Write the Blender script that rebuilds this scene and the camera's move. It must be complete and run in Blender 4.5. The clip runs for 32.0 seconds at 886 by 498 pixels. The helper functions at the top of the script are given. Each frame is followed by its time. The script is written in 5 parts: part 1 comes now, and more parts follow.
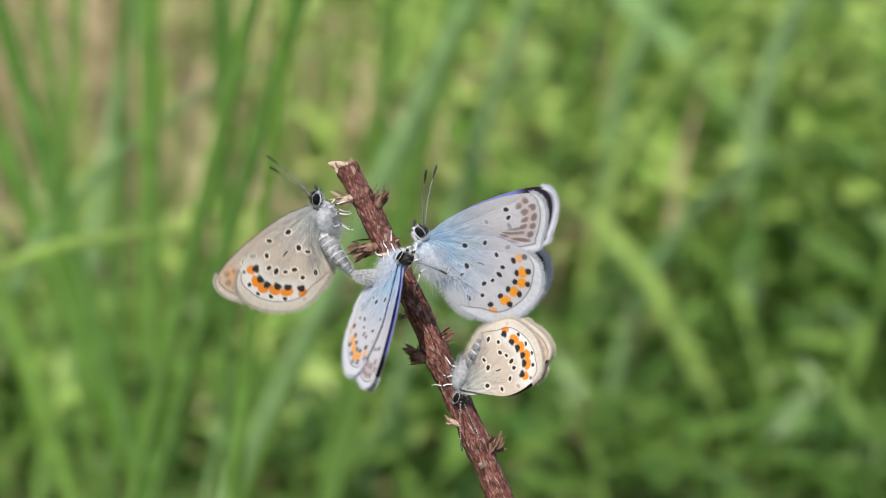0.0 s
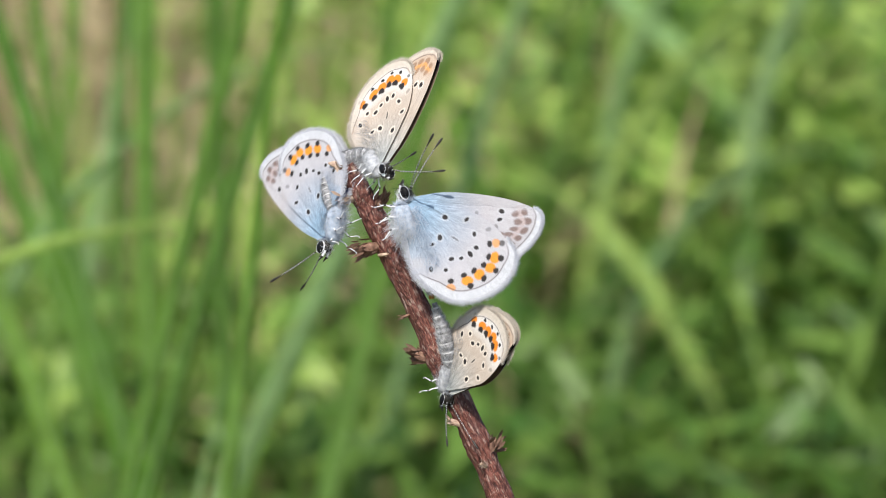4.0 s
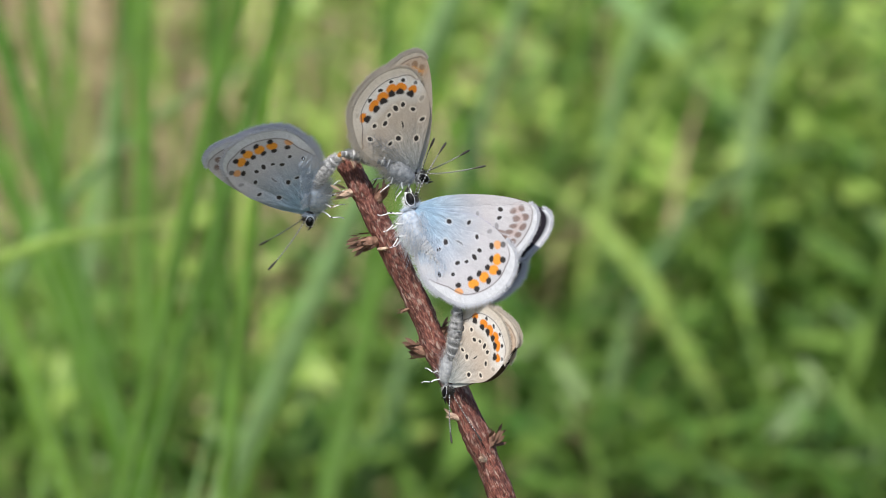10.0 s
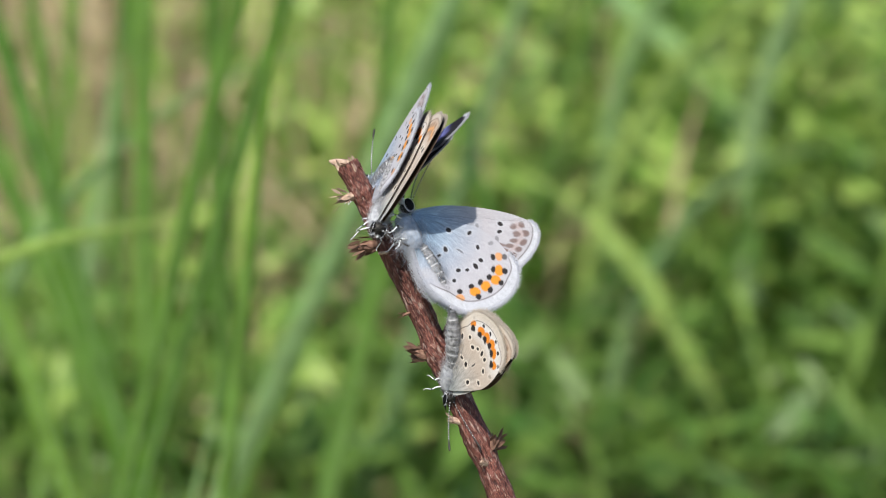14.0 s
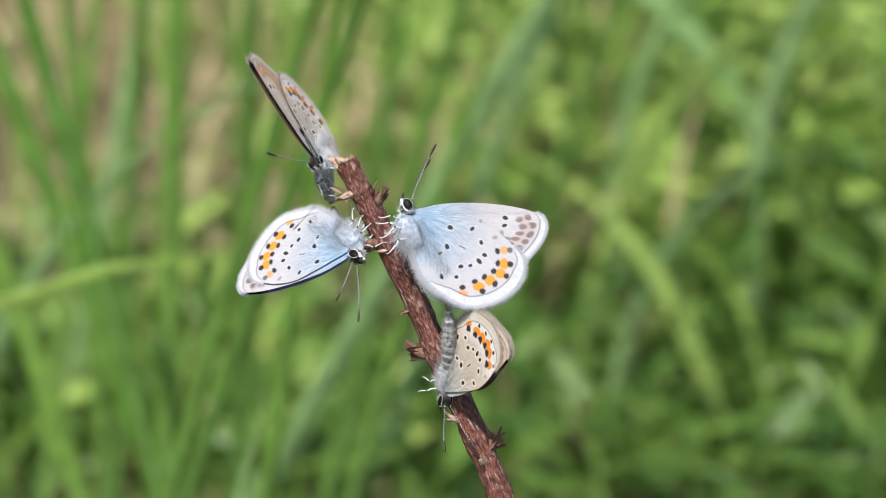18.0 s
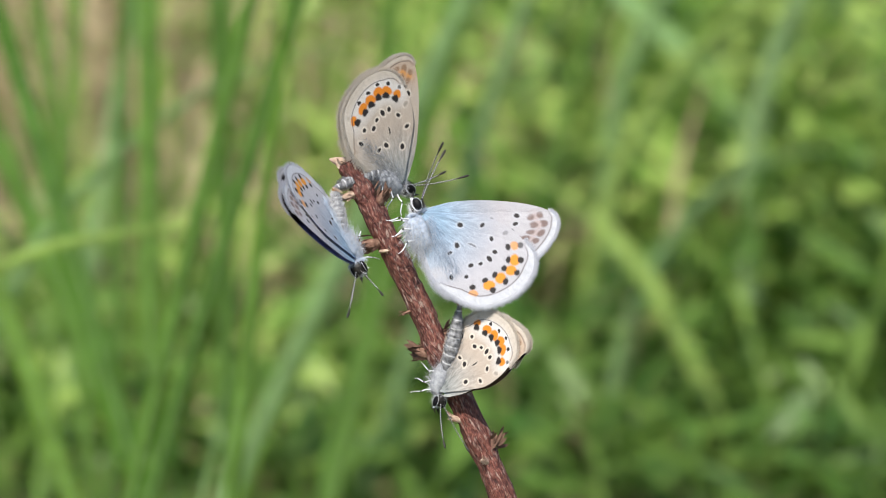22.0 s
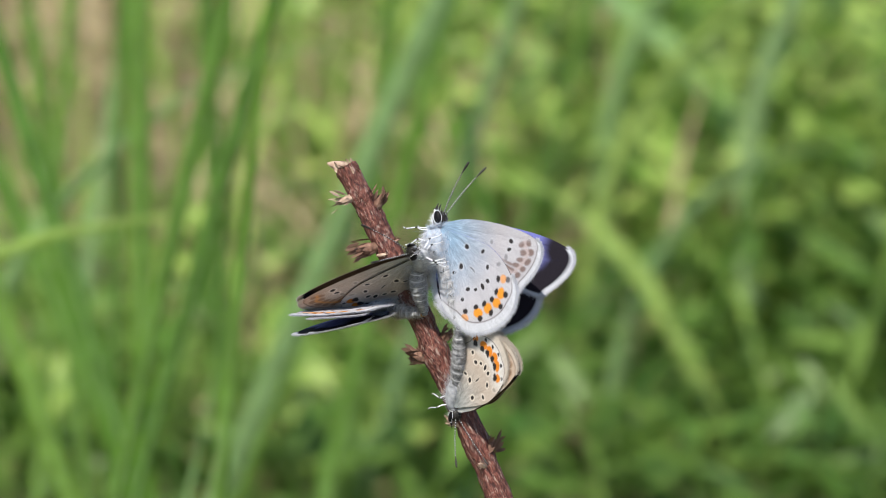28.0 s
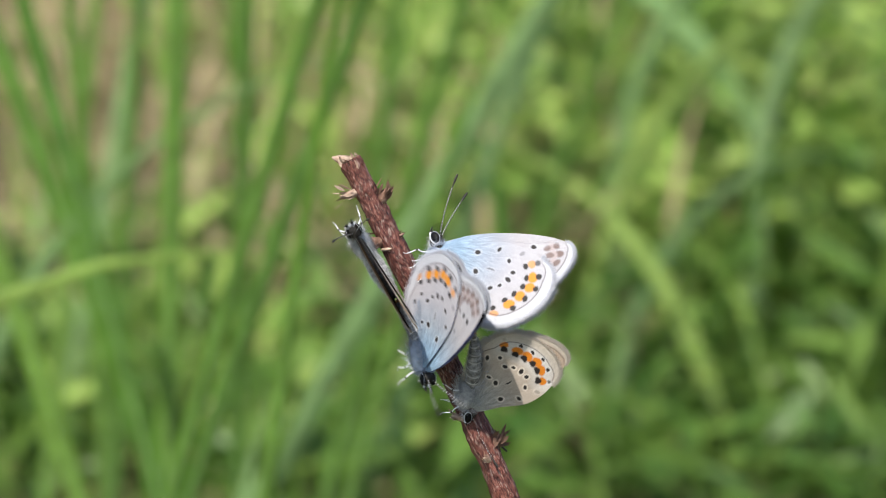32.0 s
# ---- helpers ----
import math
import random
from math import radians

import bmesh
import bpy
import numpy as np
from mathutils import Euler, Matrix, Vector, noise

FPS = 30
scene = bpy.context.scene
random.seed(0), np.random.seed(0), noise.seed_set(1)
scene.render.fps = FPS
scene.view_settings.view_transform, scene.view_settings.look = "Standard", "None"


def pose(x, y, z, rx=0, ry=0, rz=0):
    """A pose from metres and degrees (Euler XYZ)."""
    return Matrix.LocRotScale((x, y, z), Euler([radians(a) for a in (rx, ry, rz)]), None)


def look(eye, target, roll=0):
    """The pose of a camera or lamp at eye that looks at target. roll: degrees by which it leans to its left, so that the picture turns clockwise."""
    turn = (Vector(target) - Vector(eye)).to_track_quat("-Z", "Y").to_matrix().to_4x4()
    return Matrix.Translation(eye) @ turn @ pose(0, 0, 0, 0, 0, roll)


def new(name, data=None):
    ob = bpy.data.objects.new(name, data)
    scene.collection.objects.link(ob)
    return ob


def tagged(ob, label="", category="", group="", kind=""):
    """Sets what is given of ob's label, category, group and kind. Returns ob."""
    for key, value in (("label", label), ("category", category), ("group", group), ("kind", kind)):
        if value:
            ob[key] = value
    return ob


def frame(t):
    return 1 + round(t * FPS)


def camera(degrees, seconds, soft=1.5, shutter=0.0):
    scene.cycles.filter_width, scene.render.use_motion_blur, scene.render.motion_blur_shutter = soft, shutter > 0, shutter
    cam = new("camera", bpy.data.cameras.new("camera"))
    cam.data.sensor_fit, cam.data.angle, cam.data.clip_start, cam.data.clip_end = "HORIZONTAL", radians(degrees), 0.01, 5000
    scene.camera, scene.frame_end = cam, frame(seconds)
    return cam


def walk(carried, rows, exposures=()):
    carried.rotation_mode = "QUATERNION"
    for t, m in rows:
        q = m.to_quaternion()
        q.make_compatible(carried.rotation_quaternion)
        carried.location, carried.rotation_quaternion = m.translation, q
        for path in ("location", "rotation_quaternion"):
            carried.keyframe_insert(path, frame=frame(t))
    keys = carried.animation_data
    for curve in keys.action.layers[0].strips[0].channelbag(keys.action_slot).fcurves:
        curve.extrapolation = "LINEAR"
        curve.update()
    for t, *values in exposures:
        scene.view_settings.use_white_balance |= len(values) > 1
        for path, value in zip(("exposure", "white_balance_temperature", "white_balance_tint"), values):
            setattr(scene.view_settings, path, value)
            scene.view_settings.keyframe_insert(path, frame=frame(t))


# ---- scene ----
cam = camera(12.7, 32.0, soft=0.6, shutter=0.5)
VIEW = look((0, -0.40752, 0.40161), (0, 0, 0.30))
walk(cam, [(0, VIEW), (32, VIEW)])
cam.data.dof.use_dof = True
cam.data.dof.focus_distance = 0.42
cam.data.dof.aperture_fstop = 42.0

# ---- light ----
SUN_TURN, SUN_HEIGHT = radians(-24), radians(57)   # from behind the viewer's left shoulder
world = bpy.data.worlds.new("sky")
scene.world = world
world.use_nodes = True
nt = world.node_tree
sky = nt.nodes.new("ShaderNodeTexSky")
sky.sky_type, sky.sun_disc = "NISHITA", False
sky.sun_elevation, sky.sun_rotation = SUN_HEIGHT, radians(180) - SUN_TURN
nt.links.new(sky.outputs[0], nt.nodes["Background"].inputs[0])
nt.nodes["Background"].inputs[1].default_value = 0.10
sun_data = bpy.data.lights.new("sun", "SUN")
sun_data.energy, sun_data.angle, sun_data.color = 4.2, radians(0.5), (1.0, 0.95, 0.87)
sun = new("sun", sun_data)
sun.matrix_world = look((2 * math.sin(SUN_TURN) * math.cos(SUN_HEIGHT), -2 * math.cos(SUN_TURN) * math.cos(SUN_HEIGHT), 2 * math.sin(SUN_HEIGHT)), (0, 0, 0))
scene.view_settings.exposure = 0.7

MM = 0.001


# ---- materials ----
def material(name, rough=0.6, specular=0.3):
    m = bpy.data.materials.new(name)
    m.use_nodes = True
    b = m.node_tree.nodes["Principled BSDF"]
    b.inputs["Roughness"].default_value = rough
    b.inputs["Specular IOR Level"].default_value = specular
    return m, m.node_tree, b


def ramp(tree, source, stops):
    r = tree.nodes.new("ShaderNodeValToRGB")
    while len(r.color_ramp.elements) < len(stops):
        r.color_ramp.elements.new(0.5)
    for e, (p, c) in zip(r.color_ramp.elements, stops):
        e.position, e.color = p, (*c, 1)
    tree.links.new(source, r.inputs[0])
    return r.outputs[0]


def grain(tree, scale, detail=3.0, coords="Object", stretch=(1, 1, 1), turn=(0, 0, 0)):
    tc = tree.nodes.new("ShaderNodeTexCoord")
    mp = tree.nodes.new("ShaderNodeMapping")
    mp.inputs["Scale"].default_value = stretch
    if any(turn):       # turn first, then stretch along the new axes
        first = tree.nodes.new("ShaderNodeMapping")
        first.inputs["Rotation"].default_value = turn
        tree.links.new(tc.outputs[coords], first.inputs[0])
    n = tree.nodes.new("ShaderNodeTexNoise")
    n.inputs["Scale"].default_value, n.inputs["Detail"].default_value = scale, detail
    tree.links.new(first.outputs[0] if any(turn) else tc.outputs[coords], mp.inputs[0])
    tree.links.new(mp.outputs[0], n.inputs["Vector"])
    return n.outputs["Fac"]


def mixed(tree, a, b, fac, blend="MIX"):
    m = tree.nodes.new("ShaderNodeMix")
    m.data_type, m.blend_type = "RGBA", blend
    for value, slot in ((fac, 0), (a, 6), (b, 7)):
        if hasattr(value, "is_linked"):
            tree.links.new(value, m.inputs[slot])
        else:
            m.inputs[slot].default_value = value if slot == 0 else (*value, 1)
    return m.outputs[2]


def bumped(tree, b, height, strength, distance):
    n = tree.nodes.new("ShaderNodeBump")
    n.inputs["Strength"].default_value, n.inputs["Distance"].default_value = strength, distance
    tree.links.new(height, n.inputs["Height"])
    tree.links.new(n.outputs[0], b.inputs["Normal"])


def thin_leafy(tree, b, colour, share):
    """Adds light that shines through a thin leaf or wing."""
    t = tree.nodes.new("ShaderNodeBsdfTranslucent")
    if hasattr(colour, "is_linked"):
        tree.links.new(colour, t.inputs[0])
    mx = tree.nodes.new("ShaderNodeMixShader")
    mx.inputs[0].default_value = share
    out = tree.nodes["Material Output"]
    tree.links.new(b.outputs[0], mx.inputs[1])
    tree.links.new(t.outputs[0], mx.inputs[2])
    tree.links.new(mx.outputs[0], out.inputs[0])


def plain(name, stops, scale, rough=0.6, bump=0.0, distance=0.0001, stretch=(1, 1, 1), specular=0.3):
    m, tree, b = material(name, rough, specular)
    g = grain(tree, scale, 4, "Object", stretch)
    tree.links.new(ramp(tree, g, stops), b.inputs["Base Color"])
    if bump:
        bumped(tree, b, grain(tree, scale * 2.3, 3, "Object", stretch), bump, distance)
    return m


def leaf_material(name, dark, light, share=0.35, rough=0.45):
    m, tree, b = material(name, rough, 0.35)
    isl = tree.nodes.new("ShaderNodeNewGeometry").outputs["Random Per Island"]
    obj = tree.nodes.new("ShaderNodeObjectInfo").outputs["Random"]
    add = tree.nodes.new("ShaderNodeMath")
    tree.links.new(isl, add.inputs[0])
    tree.links.new(obj, add.inputs[1])
    half = tree.nodes.new("ShaderNodeMath")
    half.operation = "FRACT"
    tree.links.new(add.outputs[0], half.inputs[0])
    c = ramp(tree, half.outputs[0], [(0.0, dark), (1.0, light)])
    g = ramp(tree, grain(tree, 160, 3), [(0.3, (0.75, 0.75, 0.7)), (0.7, (1.15, 1.15, 1.1))])
    c = mixed(tree, c, g, 1.0, "MULTIPLY")
    tree.links.new(c, b.inputs["Base Color"])
    bumped(tree, b, grain(tree, 900, 2, "Object", (1, 1, 0.1)), 0.3, 0.0004)
    thin_leafy(tree, b, c, share)
    return m


def wing_material(name, rough, share, specular=0.25):
    m, tree, b = material(name, rough, specular)
    a = tree.nodes.new("ShaderNodeAttribute")
    a.attribute_name = "pattern"
    g = ramp(tree, grain(tree, 9000, 2), [(0.25, (0.88, 0.88, 0.88)), (0.75, (1.08, 1.08, 1.08))])
    c = mixed(tree, a.outputs["Color"], g, 1.0, "MULTIPLY")
    tree.links.new(c, b.inputs["Base Color"])
    bumped(tree, b, grain(tree, 6000, 2), 0.35, 0.00006)
    thin_leafy(tree, b, c, share)
    return m


SOIL = plain("soil_and_straw", [(0.3, (0.055, 0.05, 0.026)), (0.5, (0.11, 0.105, 0.045)), (0.62, (0.16, 0.145, 0.065)), (0.8, (0.36, 0.30, 0.17))], 14, 0.9, 0.6, 0.02)
GRASS = leaf_material("grass_leaf", (0.07, 0.16, 0.024), (0.28, 0.41, 0.09))
TALL = leaf_material("tall_grass_leaf", (0.07, 0.17, 0.022), (0.16, 0.29, 0.045), 0.3, 0.4)
# darker copy of the leaf greens, with shade put into the colour
SHADE_LEAF = leaf_material("shade_toned_leaf", (0.05, 0.125, 0.018), (0.15, 0.25, 0.045))
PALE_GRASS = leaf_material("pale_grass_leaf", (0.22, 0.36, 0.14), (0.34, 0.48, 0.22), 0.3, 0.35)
HERB = leaf_material("herb_leaf", (0.10, 0.22, 0.030), (0.46, 0.60, 0.16), 0.4)
STRAW = leaf_material("dry_straw", (0.30, 0.235, 0.13), (0.50, 0.41, 0.255), 0.2, 0.7)
WING = wing_material("wing_scales", 0.62, 0.09)
FRINGE = wing_material("wing_fringe", 0.8, 0.4, 0.1)
SHEEN = wing_material("wing_upper_scales", 0.8, 0.06, 0.05)
FUR = plain("pale_blue_fur", [(0.3, (0.27, 0.33, 0.42)), (0.7, (0.47, 0.52, 0.60))], 2500, 0.8)
GREY_FUR = plain("grey_fur", [(0.3, (0.26, 0.27, 0.29)), (0.7, (0.46, 0.47, 0.49))], 2500, 0.8)
SKIN = plain("dark_grey_body", [(0.3, (0.10, 0.10, 0.105)), (0.7, (0.36, 0.36, 0.37))], 2500, 0.6, 0.4, 0.0001)
BAND = plain("pale_body_hair", [(0.3, (0.36, 0.36, 0.37)), (0.7, (0.60, 0.60, 0.61))], 3000, 0.7)
AMBER = plain("amber_claspers", [(0.3, (0.16, 0.07, 0.012)), (0.7, (0.36, 0.18, 0.03))], 2500, 0.4)
EYE = plain("black_eye", [(0.3, (0.003, 0.003, 0.004)), (0.7, (0.006, 0.006, 0.007))], 9000, 0.5, specular=0.12)
CHALK = plain("white_scales", [(0.3, (0.52, 0.53, 0.56)), (0.7, (0.72, 0.73, 0.76))], 4000, 0.7)
INK = plain("black_scales", [(0.3, (0.012, 0.011, 0.010)), (0.7, (0.04, 0.035, 0.03))], 4000, 0.5)
BARK = None


def bark_material():
    along = (radians(14), radians(24.7), 0)      # the grain runs up the twig
    m, tree, b = material("reddish_bark", 0.6, 0.35)
    fibre = grain(tree, 4200, 9, "Object", (1, 1, 0.42), along)
    c = ramp(tree, fibre, [(0.30, (0.030, 0.011, 0.010)), (0.44, (0.092, 0.030, 0.023)), (0.56, (0.15, 0.052, 0.039)), (0.66, (0.23, 0.11, 0.088)), (0.78, (0.40, 0.29, 0.25))])
    stain = ramp(tree, grain(tree, 700, 6, "Object", (1, 1, 0.5), along), [(0.30, (0.55, 0.50, 0.50)), (0.50, (0.97, 0.94, 0.92)), (0.70, (1.3, 1.25, 1.2))])
    c = mixed(tree, c, stain, 1.0, "MULTIPLY")
    peel = ramp(tree, grain(tree, 2600, 7, "Object", (1, 1, 0.35), along), [(0.56, (0, 0, 0)), (0.66, (0.75, 0.75, 0.75))])
    c = mixed(tree, c, (0.34, 0.25, 0.21), peel)
    pores = ramp(tree, grain(tree, 6500, 3), [(0.30, (0.35, 0.32, 0.32)), (0.42, (1, 1, 1))])
    tree.links.new(mixed(tree, c, pores, 1.0, "MULTIPLY"), b.inputs["Base Color"])
    bumped(tree, b, fibre, 0.9, 0.0004)
    return m


BARK = bark_material()
FLAKE = plain("pale_bark_flake", [(0.3, (0.22, 0.13, 0.09)), (0.7, (0.55, 0.42, 0.32))], 1800, 0.8, 0.5, 0.0002)
BUD = plain("dark_bud_scale", [(0.3, (0.075, 0.038, 0.026)), (0.55, (0.20, 0.11, 0.075)), (0.8, (0.42, 0.31, 0.24))], 1500, 0.75, 0.6, 0.0002)


# ---- building blocks ----
def mesh_of(name, verts, faces, mats, slots=None, smooth=True):
    me = bpy.data.meshes.new(name)
    me.from_pydata([tuple(v) for v in verts], [], faces)
    for m in mats:
        me.materials.append(m)
    if slots is not None:
        me.polygons.foreach_set("material_index", np.asarray(slots, dtype=np.int32))
    if smooth:
        me.polygons.foreach_set("use_smooth", np.ones(len(me.polygons), dtype=bool))
    me.update()
    return me


def piece(name, me, parent=None, m=None, label=""):
    ob = new(name, me)
    ob.parent = parent
    if m is not None:
        ob.matrix_basis = m
    return tagged(ob, label)


class Shape:
    """Collects vertices and faces of one mesh."""

    def __init__(self):
        self.v, self.f, self.s = [], [], []

    def add(self, verts, faces, slot=0):
        k = len(self.v)
        self.v += [tuple(p) for p in verts]
        self.f += [tuple(i + k for i in f) for f in faces]
        self.s += [slot] * len(faces)

    def tube(self, path, radii, sides=8, slot=0, slots=None, rough=None, caps=True):
        path = [Vector(p) for p in path]
        n = len(path)
        ref = None
        rings = []
        for i, p in enumerate(path):
            d = (path[min(i + 1, n - 1)] - path[max(i - 1, 0)]).normalized()
            if ref is None:
                ref = d.orthogonal().normalized()
            ref = (ref - d * ref.dot(d)).normalized()
            side = d.cross(ref)
            ring = []
            for j in range(sides):
                a = 2 * math.pi * j / sides
                r = radii[i] * (1 + (rough(i, j) if rough else 0))
                ring.append(p + ref * (r * math.cos(a)) + side * (r * math.sin(a)))
            rings.append(ring)
        verts = [q for ring in rings for q in ring]
        faces, kinds = [], []
        for i in range(n - 1):
            for j in range(sides):
                k = (j + 1) % sides
                faces.append((i * sides + j, i * sides + k, (i + 1) * sides + k, (i + 1) * sides + j))
                kinds.append(slots(i) if slots else slot)
        if caps:
            faces += [tuple(reversed(range(sides))), tuple((n - 1) * sides + j for j in range(sides))]
            kinds += [kinds[0], kinds[-1]]
        k = len(self.v)
        self.v += [tuple(q) for q in verts]
        self.f += [tuple(i + k for i in f) for f in faces]
        self.s += kinds

    def ball(self, centre, size, rings=10, sides=14, slot=0, rough=0.0):
        verts, faces = [], []
        for i in range(rings + 1):
            a = math.pi * i / rings
            for j in range(sides):
                b = 2 * math.pi * j / sides
                d = Vector((math.cos(a), math.sin(a) * math.cos(b), math.sin(a) * math.sin(b)))
                k = 1 + (rough * noise.noise(d * 3.1) if rough else 0)
                verts.append((centre[0] + size[0] * d.x * k, centre[1] + size[1] * d.y * k, centre[2] + size[2] * d.z * k))
        for i in range(rings):
            for j in range(sides):
                k = (j + 1) % sides
                faces.append((i * sides + j, (i + 1) * sides + j, (i + 1) * sides + k, i * sides + k))
        self.add(verts, faces, slot)

    def hair(self, root, tip, width, slot=0):
        a, b = Vector(root), Vector(tip)
        side = (b - a).cross(Vector((0.31, 0.52, 0.79))).normalized() * width
        mid = (a + b) / 2 + side.cross(b - a).normalized() * (b - a).length * 0.06
        self.add([a - side, a + side, mid + side * 0.7, mid - side * 0.7, b], [(0, 1, 2, 3), (3, 2, 4)], slot)

    def mesh(self, name, mats, smooth=True):
        return mesh_of(name, self.v, self.f, mats, self.s, smooth)


def spline(points, n, closed=False):
    """n points on a smooth curve through the given ones."""
    p = np.asarray(points, dtype=float)
    k = len(p)
    segs = k if closed else k - 1
    t = np.linspace(0, segs, n, endpoint=not closed)
    i = np.minimum(t.astype(int), segs - 1)
    f = (t - i)[:, None]
    if closed:
        a, b, c, d = p[(i - 1) % k], p[i % k], p[(i + 1) % k], p[(i + 2) % k]
    else:
        a, b, c, d = p[np.maximum(i - 1, 0)], p[i], p[i + 1], p[np.minimum(i + 2, k - 1)]
    return 0.5 * (2 * b + (c - a) * f + (2 * a - 5 * b + 4 * c - d) * f ** 2 + (3 * b - a - 3 * c + d) * f ** 3)


# ---- ground and meadow ----
def ground():
    n = 80
    s = np.sign(np.linspace(-1, 1, n)) * np.abs(np.linspace(-1, 1, n)) ** 5 * 400
    v, f = [], []
    for y in s:
        for x in s:
            near = math.exp(-(x * x + y * y) / 9)
            v.append((x, y + 1, near * 0.02 * noise.noise(Vector((x * 4, y * 4, 0)))))
    for i in range(n - 1):
        for j in range(n - 1):
            f.append((i * n + j, i * n + j + 1, (i + 1) * n + j + 1, (i + 1) * n + j))
    tagged(new("ground", mesh_of("ground", v, f, [SOIL])), "brown soil with dry straw under the meadow", "ground", kind="structure")


def blade_strip(base, height, width, lean, turn, bend, steps=6, fold=0.25):
    """Vertices and faces of a folded, bending leaf of grass."""
    v, f = [], []
    d = Vector((math.cos(turn), math.sin(turn), 0))
    side = Vector((-d.y, d.x, 0))
    for i in range(steps + 1):
        t = i / steps
        a = lean + bend * t * t
        p = Vector(base) + d * (height * t * math.sin(a)) + Vector((0, 0, height * t * math.cos(a)))
        w = width * 0.5 * min(1, 3 * (1 - t) + 0.02) * (0.7 + 0.3 * min(1, 4 * t))
        dip = d * (-w * fold)
        v += [p - side * w, p + dip, p + side * w]
    for i in range(steps):
        k = 3 * i
        f += [(k, k + 1, k + 4, k + 3), (k + 1, k + 2, k + 5, k + 4)]
    return v, f


def bare(x, y):
    """How bare of green the meadow is: dry patches on one side of the twig."""
    return noise.noise(Vector((x * 9, y * 2.2, 5))) + 1.25 * math.exp(-(((x + 0.17) / 0.19) ** 2 + ((y - 1.7) / 0.9) ** 2)) - 0.3


def meadow_grass(name, label, count, xs, ys, heights, widths, mat, seed, lean=0.35, dry=0):
    r = np.random.default_rng(seed)
    s = Shape()
    for _ in range(count):
        x, y = r.uniform(*xs), r.uniform(*ys)
        if dry and (bare(x, y) * dry < r.uniform(-0.15, 0.15)):
            continue
        h = r.uniform(*heights)
        v, f = blade_strip((x, y, -0.01), h, r.uniform(*widths), r.normal(0, lean * 0.5), r.uniform(0, 2 * math.pi), r.uniform(0, 1.1), 5)
        s.add(v, f)
    return tagged(new(name, s.mesh(name, [mat])), label, "grass", kind="stuff")


def leaflet(s, root, way, normal, length, width, slot=0):
    side = way.cross(normal).normalized() * (width / 2)
    dip = normal * (-0.12 * width)
    a, b, c = root + way * (0.3 * length), root + way * (0.65 * length), root + way * length
    v = [root, a + side * 0.85, a + dip, a - side * 0.85, b + side, b + dip, b - side, c]
    s.add(v, [(0, 2, 1), (0, 3, 2), (1, 2, 5, 4), (2, 3, 6, 5), (4, 5, 7), (5, 6, 7)], slot)


def herb_shape(s, r, base, height, leaves, size, spread=1.0):
    lean = Vector((r.normal(0, 0.22), r.normal(0, 0.22), 1)).normalized()
    top = Vector(base) + lean * height
    s.tube([base, (Vector(base) + top) / 2 + Vector((r.normal(0, 0.004), r.normal(0, 0.004), 0)), top], [0.0011, 0.0009, 0.0005], 5)
    for i in range(leaves):
        t = r.uniform(0.25, 1.0)
        p = Vector(base) + lean * (height * t)
        a = r.uniform(0, 2 * math.pi)
        out = Vector((math.cos(a), math.sin(a), r.uniform(-0.1, 0.9))).normalized()
        stalk = p + out * (size * spread * r.uniform(0.3, 1.2))
        up = (Vector((r.normal(0, 0.5), r.normal(0, 0.5), 1))).normalized()
        leaflet(s, stalk, out, (up - out * up.dot(out)).normalized(), size * r.uniform(1.0, 2.6), size * r.uniform(0.25, 0.55))


def meadow_herbs(name, label, count, xs, ys, heights, size, mat, seed):
    r = np.random.default_rng(seed)
    s = Shape()
    for _ in range(count):
        herb_shape(s, r, (r.uniform(*xs), r.uniform(*ys), -0.005), r.uniform(*heights), int(r.integers(12, 22)), size * r.uniform(0.7, 1.4))
    return tagged(new(name, s.mesh(name, [mat])), label, "herbs", kind="stuff")


def tall_leaf(base, height, width, lean, bend, facing, mat, label, steps=14):
    """One long grass leaf as a thing of its own, rooted at base and swaying about it."""
    v, f = [], []
    p = Vector((0, 0, 0))
    for i in range(steps + 1):
        t = i / steps
        a = radians(lean + bend * t * t)
        d = Vector((math.sin(a), 0.04, math.cos(a)))
        across = Vector((math.cos(a), 0, -math.sin(a))) * math.cos(facing) + Vector((0, 1, 0)) * math.sin(facing)
        w = width * 0.5 * min(1.0, 2.6 * (1 - t) + 0.01) * (0.75 + 0.25 * min(1, 5 * t))
        dip = Vector((0, -0.3 * w, 0))
        v += [p - across * w, p - across * (0.5 * w) + dip * 0.6, p + dip, p + across * (0.5 * w) + dip * 0.6, p + across * w]
        p = p + d * (height / steps)
    for i in range(steps):
        for j in range(4):
            k = 5 * i + j
            f.append((k, k + 1, k + 6, k + 5))
    ob = new("grass_leaf", mesh_of("grass_leaf", v, f, [mat]))
    ob.matrix_basis = pose(*base)
    s = Shape()
    s.tube([Vector(v[5 * i + 2]) + Vector((0, 0.0002, 0)) for i in range(steps)], [0.0005 * (1 - 0.8 * i / steps) for i in range(steps)], 5)
    piece("midrib", s.mesh("midrib", [PALE_GRASS]), ob, None, "pale raised midrib")
    return tagged(ob, label, "grass leaf", "tall grass leaves")


